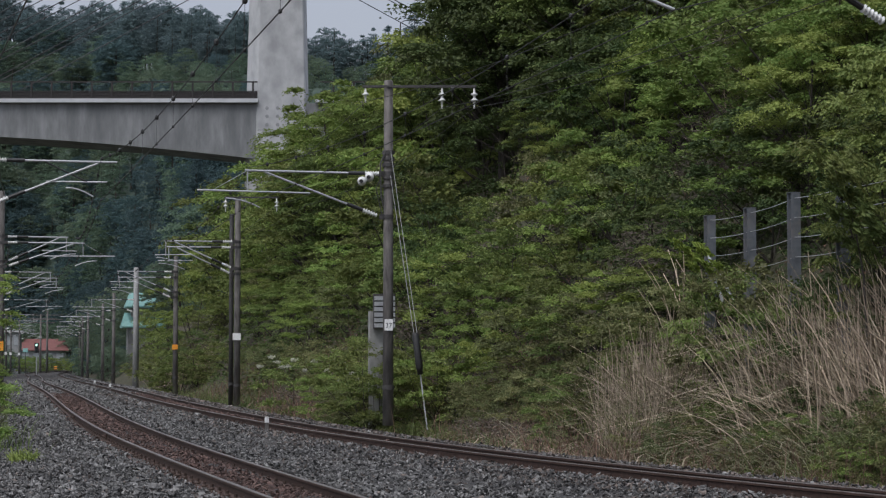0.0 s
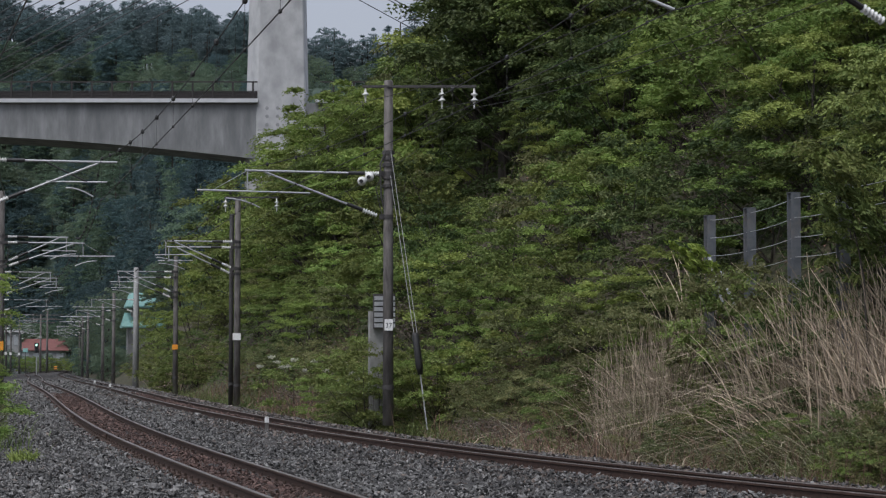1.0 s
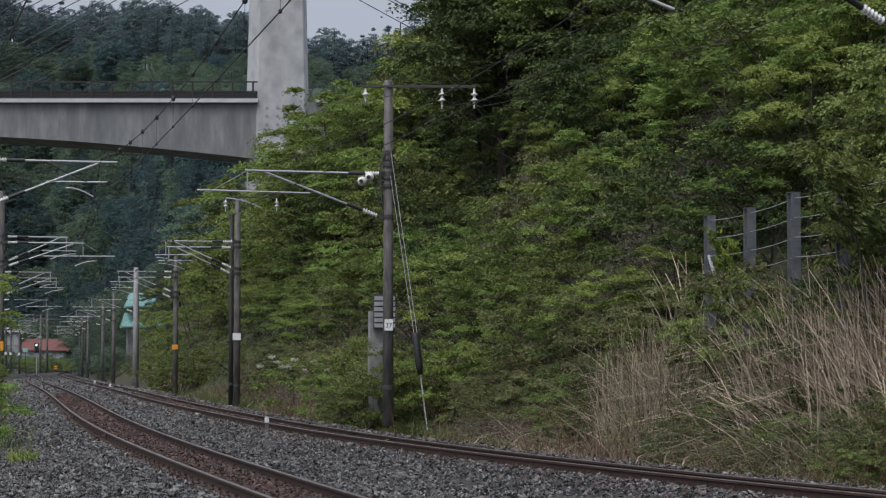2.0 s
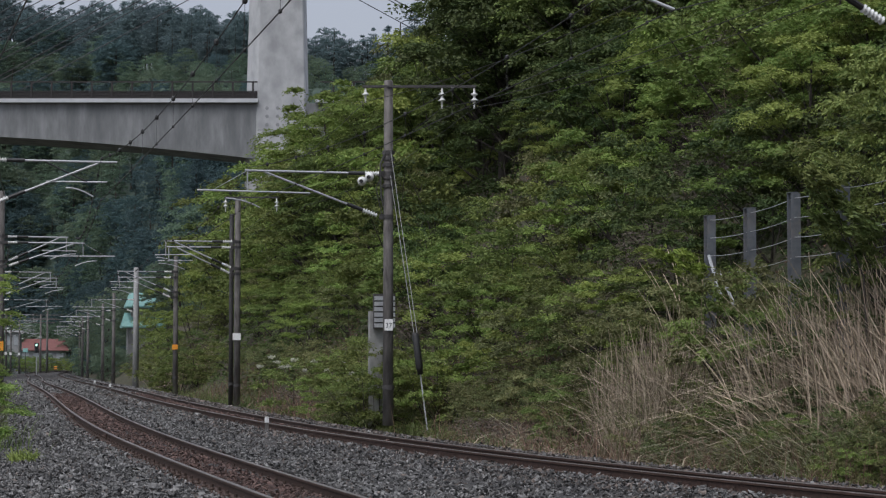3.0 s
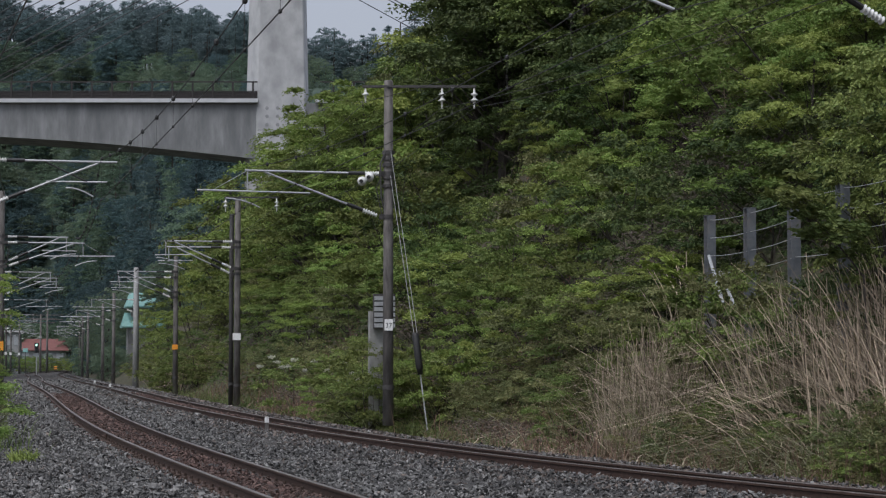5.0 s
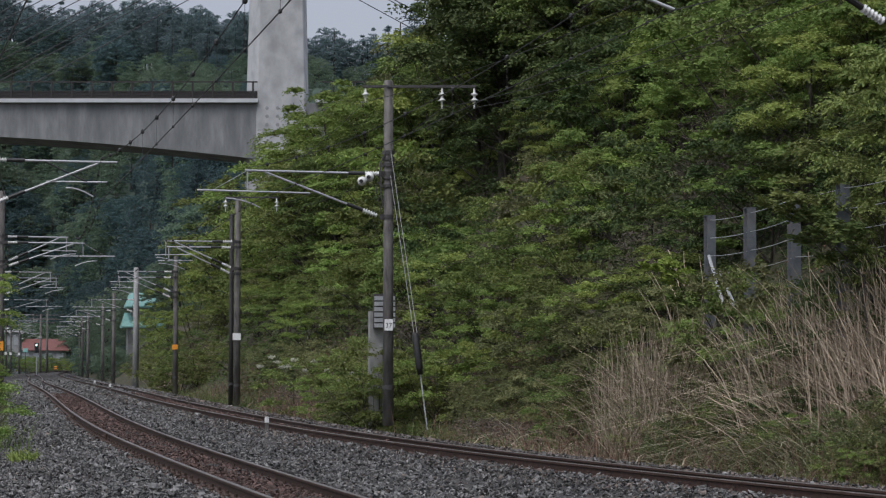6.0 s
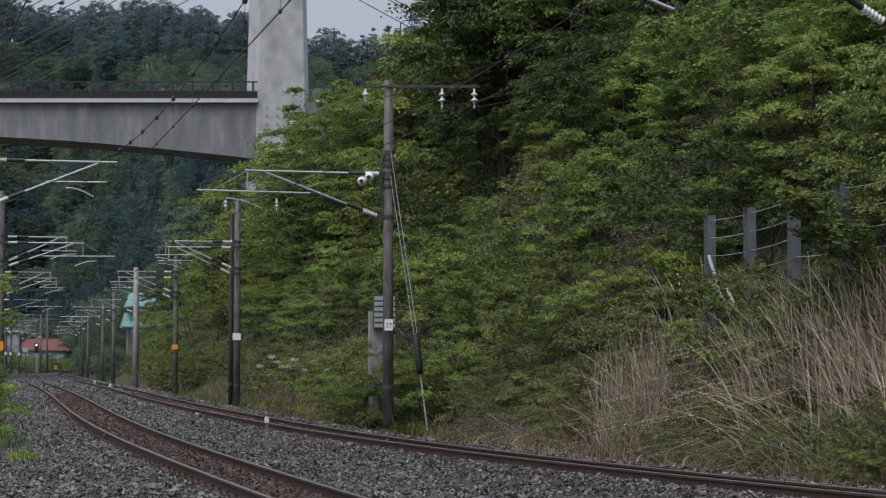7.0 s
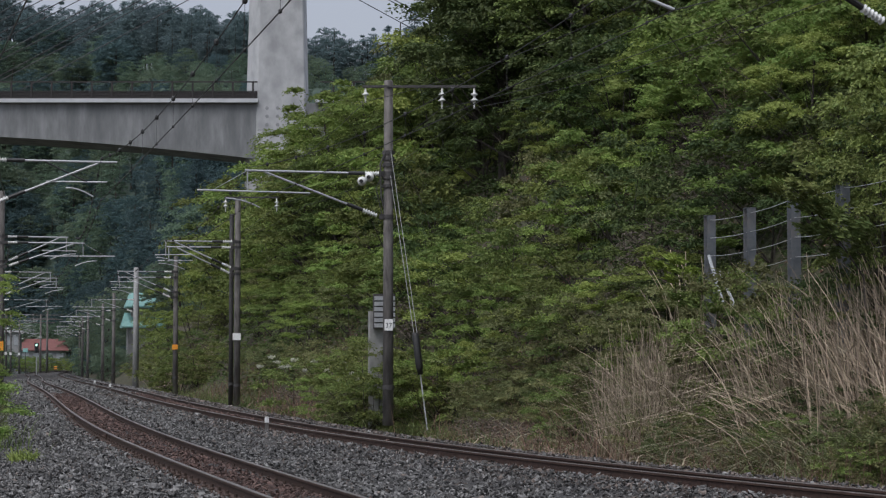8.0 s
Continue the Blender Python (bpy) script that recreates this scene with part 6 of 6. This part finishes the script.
for kind, yy, uu, size in (("shrub_c", 31.3, 4.5, 0.34), ("shrub_b", 32.0, 4.9, 0.34), ("shrub_b", 33.0, 5.0, 0.36), ("shrub_a", 31.6, 4.3, 0.24), ("shrub_c", 28.9, 3.95, 0.28), ("shrub_c", 28.4, 3.9, 0.26), ("shrub_a", 29.3, 4.2, 0.28), ("shrub_c", 30.4, 3.6, 0.16)):
    px, py = at_bank(yy, uu)
    plant(kind, px, py, size, rng.uniform(0, 360), sway=0.5)
# bare brown tangles
for yy, uu, size, tall in ((46.2, 5.4, 0.5, 0.9), (45.4, 5.6, 0.5, 0.9), (55.0, 3.8, 0.4, 0.8), (57.0, 3.9, 0.5, 0.8), (59.0, 3.9, 0.5, 0.8), (62.0, 4.0, 0.55, 0.8), (65.0, 4.0, 0.55, 0.8), (68.0, 4.2, 0.55, 0.8), (43.6, 4.0, 0.4, 0.9), (42.4, 4.0, 0.42, 0.9), (41.2, 3.9, 0.4, 0.9), (39.8, 3.9, 0.38, 0.9), (36.6, 4.0, 0.35, 0.9)):
    px, py = at_bank(yy, uu)
    plant("dead_shrub", px, py, size, rng.uniform(0, 360), tall=tall)
# feathery green clumps among the reeds and along the ballast
for yy, uu, size, tall in ((52.2, 3.3, 0.6, 1.0), (51.2, 3.2, 0.6, 1.0), (50.2, 3.2, 0.6, 1.1), (48.2, 3.5, 0.6, 1.1), (47.2, 3.8, 0.6, 1.1), (46.2, 3.9, 0.6, 1.0), (45.2, 3.8, 0.6, 1.0), (44.0, 3.7, 0.55, 1.0), (42.8, 3.6, 0.5, 1.0), (41.6, 3.5, 0.5, 1.0), (40.2, 3.6, 0.5, 1.0), (33.7, 3.9, 0.75, 1.6), (33.9, 4.0, 0.7, 1.4), (31.1, 4.2, 0.8, 1.3), (29.0, 4.4, 0.9, 1.1), (28.6, 4.2, 0.8, 1.0), (29.4, 4.8, 0.9, 1.4), (28.9, 4.9, 0.9, 1.5), (30.2, 4.7, 0.8, 1.3), (31.0, 4.6, 0.7, 1.3)):
    px, py = at_bank(yy, uu)
    plant("herb", px, py, size, rng.uniform(0, 360), tall=tall, sway=0.5)

REST = 55


# young trees before the fence, whose leaning branches the wind throws about
def wind_tree(x, y, root_z, length, seed, label, tip, full=0.36, inner=16):
    """A thin stem with one long leafy branch, which is a part of its own; at rest the branch leans by REST degrees."""
    rng = np.random.default_rng(seed)
    z = float(land(x, y))
    t = thing("young_tree", pose(x, y, z), label, "young tree", "young trees by the fence")
    q = np.linspace(0, 1, 6)
    part("trunk", Geo().tube(np.stack([0.12 * np.sin(2.2 * q) * (1 - q), 0.05 * q * (1 - q), (root_z - z + 0.05) * q], -1), 0.026 * (1 - 0.35 * q), 7), BARK, t)
    way = np.array([-math.sin(radians(REST)), 0, math.cos(radians(REST))])
    pts = way * (length * 0.93 * q)[:, None] + np.stack([0 * q, 0.05 * np.sin(3 * q), 0.10 * np.sin(3 * q)], -1)
    branch = part("branch", Geo().tube(pts, 0.017 * (1 - 0.75 * q), 6), BARK, t)
    for a, b, mat, lobes in ((0.22, 0.70, LEAF_MID, inner), (0.66, 1.0, tip, 9)):
        c = way * (length * (a + b) / 2)
        v, lc = crown(rng, lobes, 9, 9, c, (length * (b - a) * 0.62, full, full), 0.115, lobe_size=0.42, frond=True, flat=0.5, droop=0.25, hollow=0.3)
        part("foliage", quads_mesh("foliage", v, 4, mat), None, branch)
    for k in range(9):
        h = rng.uniform(0.25, 0.8)
        e = way * (length * (h + 0.15)) + rng.uniform(-0.3, 0.3, 3)
        part("twig", Geo().tube([way * (length * h), way * (length * (h + 0.06)) + (e - way * (length * h)) * 0.4, e], [0.007, 0.005, 0.003], 4), BARK, branch)
    return branch, (0.0, 0.0, root_z - z)


branch_a, root_a = wind_tree(5.2, 37.0, 1.72, 2.0, 9, "thin young tree with bright feathery leaves before the fence", LEAF_YOUNG, 0.27, 9)
branch_b, root_b = wind_tree(6.6, 31.0, 2.75, 1.9, 10, "thin young tree leaning across a steel fence post", LEAF_MID, 0.46)


# elder bushes in flower near the foot of the bank
def elder(x, y, size, umbels, seed, z=None):
    rng = np.random.default_rng(seed)
    t = plant("shrub_a", x, y, size, rng.uniform(0, 360), z=z)
    t["label"] = "green elder bush with flat white flower heads"
    for _ in range(umbels):
        a, h = rng.uniform(-2.3, -0.8), rng.uniform(2.2, 2.9)
        c = np.array([1.9 * math.cos(a) * rng.uniform(0.7, 1.2), 1.8 * math.sin(a), h])
        n = 90
        p = c + np.stack([rng.normal(scale=0.06, size=n), rng.normal(scale=0.06, size=n), rng.normal(scale=0.02, size=n)], -1)
        v = leaf_quads(rng, p, rng.normal(size=(n, 3)), rng.normal(scale=0.3, size=(n, 3)) + [0, 0, 1], np.full(n, 0.075), np.full(n, 0.065))
        head = part("flower_head", quads_mesh("flower_head", v, 4, BLOSSOM), None, t, "flat white flower head")
        head.rotation_euler = (0, 0, -t.rotation_euler.z)


for ex, ey, es, en in ((-4.5, 60.5, 0.72, 8), (-2.35, 54.0, 0.66, 4), (-2.3, 50.9, 0.62, 6)):
    elder(ex, ey, es, en, int(ey * 10))

# ---- wooded hills behind ----
wr = np.random.default_rng(303)
for a0, a1, na, ny_rows in ((-0.240, -0.092, 15, 27), (-0.076, -0.005, 7, 12)):
    for row in range(ny_rows):
        for col in range(na):
            slope = a0 + (a1 - a0) * (col + wr.random()) / na
            near = 286 if slope > -0.165 else 330
            far_ = 494 if slope > -0.165 else 582
            yy = near + (far_ - near) * (row + wr.random()) / ny_rows
            xx = slope * yy
            rise = float(far_hill(xx, yy))
            if rise < 2.0 and slope < -0.15 or (a1 > -0.05 and rise < 45):
                continue
            r = wr.random()
            crest = (77 - 0.10 * (xx + 90)) * (1 + 0.14 * min(1.0, max(0.0, (-0.125 - slope) / 0.075)))
            if rise > 0.95 * crest:
                kind = "pine" if r < 0.2 else "pine_b" if r < 0.4 else "ridge_tree"
            elif rise > 34:
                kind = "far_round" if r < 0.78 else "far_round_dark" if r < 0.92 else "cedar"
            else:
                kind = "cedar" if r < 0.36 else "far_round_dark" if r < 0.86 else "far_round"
            small = 0.55 if 0.7 * crest < rise <= 0.95 * crest else 1.0
            plant(kind, xx, yy, small * wr.uniform(0.75, 1.15), wr.uniform(0, 360), tall=wr.uniform(0.85, 1.15))
for _ in range(60):
    slope, yy = wr.uniform(-0.235, -0.165), wr.uniform(440, 560)
    plant("far_round_dark" if wr.random() < 0.4 else "far_round", slope * yy, yy, wr.uniform(0.8, 1.15), wr.uniform(0, 360))
for _ in range(26):
    slope, yy = wr.uniform(-0.242, -0.19), wr.uniform(420, 530)
    plant("far_round", slope * yy, yy, wr.uniform(0.8, 1.15), wr.uniform(0, 360))
for _ in range(14):
    slope, yy = wr.uniform(-0.19, -0.163), wr.uniform(415, 470)
    plant("far_round", slope * yy, yy, wr.uniform(0.8, 1.1), wr.uniform(0, 360))
# a close stand along the ridge
for col in range(80):
    slope = -0.236 + 0.138 * (col + wr.random()) / 80
    crest = 487 if slope > -0.125 else 487 + (575 - 487) * min(1.0, (-0.125 - slope) / 0.075)
    yy = crest + wr.uniform(-14, 10)
    kind = ("ridge_tree", "pine_b", "ridge_tree", "ridge_tree", "pine")[int(wr.integers(0, 5))]
    plant(kind, slope * yy, yy, wr.uniform(0.85, 1.2), wr.uniform(0, 360), tall=wr.uniform(0.85, 1.15))
for col in range(16):
    slope = -0.182 + 0.05 * (col + wr.random()) / 16
    yy = 487 + 88 * min(1.0, (-0.125 - slope) / 0.075) + wr.uniform(-6, 8)
    plant("ridge_tree", slope * yy, yy, wr.uniform(1.1, 1.3), wr.uniform(0, 360), tall=wr.uniform(1.0, 1.2))
for col in range(16):
    slope = -0.078 + 0.075 * (col + wr.random()) / 16
    yy = 478 + wr.uniform(-16, 8)
    plant(("pine", "ridge_tree", "pine_b", "ridge_tree")[int(wr.integers(0, 4))], slope * yy, yy, wr.uniform(0.6, 0.95), wr.uniform(0, 360), tall=wr.uniform(0.9, 1.15))
for col in range(18):
    slope = -0.078 + 0.075 * (col + wr.random()) / 18
    yy = 480 + wr.uniform(-8, 8)
    plant("far_round_dark", slope * yy, yy, wr.uniform(0.4, 0.6), wr.uniform(0, 360), z=float(land(slope * yy, yy)) - 2.2)
for xx, yy, size in ((-44, 258, 1.0), (-39, 250, 0.9), (-34, 246, 0.9), (-36, 238, 0.7), (-31, 226, 0.75), (-28.5, 215, 0.7), (-40, 236, 0.6)):
    plant("far_round", xx, yy, size, wr.uniform(0, 360))


for xx, yy, size in ((-84, 398, 0.32), (-80, 400, 0.36), (-76, 396, 0.3), (-72, 399, 0.36), (-68, 394, 0.4), (-64, 392, 0.5), (-60, 384, 0.6), (-57, 346, 0.7), (-88, 380, 0.5), (-53, 322, 0.55), (-49, 300, 0.55), (-78, 356, 0.4), (-81, 362, 0.5), (-75, 340, 0.3)):
    if abs(float(LEFT.offset(xx, yy))) < 4 or abs(float(RIGHT.offset(xx, yy))) < 3:
        continue
    plant("far_round" if size < 0.55 else "far_round_dark", xx, yy, size, wr.uniform(0, 360))


# low growth between the line and the station
for i in range(34):
    yy = wr.uniform(352, 404)
    slope = -0.219 + 0.042 * (i + wr.random()) / 34
    size = wr.uniform(0.4, 0.75)
    plant(("far_shrub_a", "far_shrub_c", "far_shrub_d")[i % 3], slope * yy, yy, size, wr.uniform(0, 360), z=float(land(slope * yy, yy)) - 0.4 * size)
for xx, yy, size in ((-42.6, 240, 0.5), (-46.3, 262, 0.55), (-50.4, 285, 0.55), (-37.5, 222, 0.42), (-33.4, 200, 0.4), (-47.5, 280, 0.6)):
    plant("far_round_dark" if yy > 250 else "far_round", xx, yy, size, wr.uniform(0, 360), z=float(land(xx, yy)) - 1.8 * size)


# ---- buildings by the station ----
def house(name, x, y, w, d, h, turn, wall_mat, roof_mat, label, tiers=1, floors=1, roof_h=1.8, base=None):
    z = float(land(x, y)) if base is None else base
    t = thing(name, pose(x, y, z, 0, 0, turn), label, "house")
    for k in range(tiers):
        s = 1 - 0.22 * k
        z0 = k * (h + roof_h * 0.7)
        foot = 4.0 if k == 0 else 0.0
        wall = part("wall", Geo().box((0, 0, z0 + (h - foot) / 2), (w * s, d * s, h + foot)), wall_mat, t)
        g = Geo()
        a, b = w * s / 2 + 0.7, d * s / 2 + 0.7
        e = a * 0.75 if k == tiers - 1 else a * 0.85
        g.add([(-a, -b, z0 + h), (a, -b, z0 + h), (a, b, z0 + h), (-a, b, z0 + h), (-e, 0, z0 + h + roof_h), (e, 0, z0 + h + roof_h), (-a, -b, z0 + h - 0.15), (a, -b, z0 + h - 0.15), (a, b, z0 + h - 0.15), (-a, b, z0 + h - 0.15)],
              [(0, 1, 5, 4), (1, 2, 5), (2, 3, 4, 5), (3, 0, 4), (6, 9, 8, 7), (0, 6, 7, 1), (1, 7, 8, 2), (2, 8, 9, 3), (3, 9, 6, 0)])
        part("roof", g, roof_mat, t)
        n = max(2, int(w * s / 2.2))
        for f in range(floors):
            for i in range(n):
                xx = -w * s / 2 + (i + 0.5) * w * s / n
                part("window", Geo().box((xx, -d * s / 2 - 0.03, z0 + h * (f + 0.55) / floors), (w * s / n * 0.6, 0.08, h / floors * 0.45)), GALV, wall)
    return t


house("temple_house", -34.9, 230.0, 3.6, 3.2, 1.2, 12, PLASTER, TEAL_ROOF, "two-tiered house with faded teal metal roofs", tiers=2, roof_h=1.6, base=3.55)
house("station_building", -84.6, 420.0, 9.6, 7.0, 3.0, 6, PLASTER, RED_ROOF, "long pale building with a faded red roof", roof_h=2.4, base=-0.6)
house("white_building", -79.2, 365.0, 2.5, 4.0, 7.4, 6, PLASTER, PLASTER, "small pale two-storey building by the line", floors=2, roof_h=0.2, base=-1.7)


def rail_signal(x, y, h):
    z = float(land(x, y))
    t = thing("railway_signal", pose(x, y, z, 0, 0, 0), "black railway signal on a grey post with one light lit", "railway signal")
    part("post", Geo().lathe([(0, 0.09), (h, 0.07)], n=8), GALV, t)
    hd = part("head", Geo().box((0, -0.12, h + 0.1), (0.5, 0.16, 1.15), bevel=0.14), INK, t, "black signal head")
    for i, lit in enumerate((True, False, False)):
        part("lamp", Geo().lathe([(0, 0.12), (0.05, 0.11)], (0, -0.21, h + 0.42 - i * 0.34), (0, -1, h + 0.42 - i * 0.34), 10), LIT if lit else PANE, hd, "lit pale green lamp" if lit else "dark lamp")
    part("shade", Geo().box((0, -0.3, h + 0.58), (0.36, 0.3, 0.03)), INK, hd)
    part("ladder", Geo().box((0.25, 0.1, h / 2), (0.04, 0.04, h)).box((-0.05, 0.15, h / 2), (0.04, 0.04, h)), GALV, t)


def hazard_marker(x, y):
    z = float(land(x, y))
    t = thing("hazard_marker", pose(x, y, z), "orange and black striped marker board beside the line", "marker board")
    part("post", Geo().box((0, 0, 0.6), (0.1, 0.1, 1.2)), DARK_STEEL, t)
    for k in range(4):
        part("stripe", Geo().box((0, -0.08, 0.6 + k * 0.17), (0.55, 0.04, 0.17)), ORANGE_PLATE if k % 2 else INK, t, "orange stripe" if k % 2 else "black stripe")


def small_sign(x, y, z):
    base = float(land(x, y))
    t = thing("track_sign", pose(x, y, base), "small teal sign on a thin post by the line", "sign")
    part("post", Geo().lathe([(0, 0.05), (z - base, 0.05)], n=8), DARK_STEEL, t)
    part("board", Geo().box((0, -0.08, z - base), (0.85, 0.05, 0.65), bevel=0.04), TEAL_ROOF, t, "teal board")


hazard_marker(-66.5, 340.0)
small_sign(-69.6, 330.0, 2.2)
LIT = glow("lit signal lamp", (0.5, 1.0, 0.85), 1.6)
rail_signal(-47.2, 230.0, 3.3)


# ---- what the wind moves ----
def gust(t, phase):
    return 0.6 * math.sin(2.1 * t + phase) + 0.4 * math.sin(4.7 * t + 1.7 * phase) + 0.22 * math.sin(8.3 * t + 2.9 * phase)


def motions():
    times = [i * 0.25 for i in range(33)]
    for i, (ob, m, amount) in enumerate(SWAYING):
        place, turn, scale = m.decompose()
        rows = []
        for t in times:
            a, b = amount * gust(t, i * 0.9), amount * gust(t, i * 0.9 + 2.0)
            rows.append((t, Matrix.Translation(place) @ Euler((radians(b), radians(a), 0)).to_matrix().to_4x4() @ turn.to_matrix().to_4x4()))
        walk(ob, rows)
    # the young trees: how far the branch leans, in degrees
    lean = ((0.0, 46), (0.3, 50), (0.5, 51), (0.7, 53), (0.9, 49), (1.1, 47), (1.3, 42), (1.5, 36), (1.7, 29), (2.0, 32), (2.4, 44), (2.8, 52), (3.1, 55), (3.3, 57), (3.5, 59), (3.7, 64), (3.9, 66), (4.1, 68),
            (4.5, 67), (4.7, 66), (5.2, 63), (5.8, 65), (6.1, 67), (6.5, 69), (6.7, 65), (6.9, 60), (7.1, 57), (7.5, 55), (7.8, 57), (8.0, 59))
    walk(branch_a, [(t, pose(*root_a, 4 * math.sin(t * 2.3), REST - (15 + 1.33 * (min(a, 59) - 46) + 0.5 * max(a - 59, 0)), 0)) for t, a in lean])
    lean_b = ((0.0, 15), (0.4, 19), (0.8, 14), (1.2, 17), (1.5, 13), (2.0, 15), (2.5, 20), (2.9, 24), (3.2, 33), (3.6, 41), (4.0, 43), (4.4, 39), (4.8, 42), (5.3, 44), (5.8, 46), (6.2, 48), (6.5, 46), (6.9, 44), (7.3, 42), (7.7, 40), (8.0, 38))
    walk(branch_b, [(t, pose(*root_b, 3 * math.sin(t * 2.7 + 1), REST - a, 0)) for t, a in lean_b])


motions()
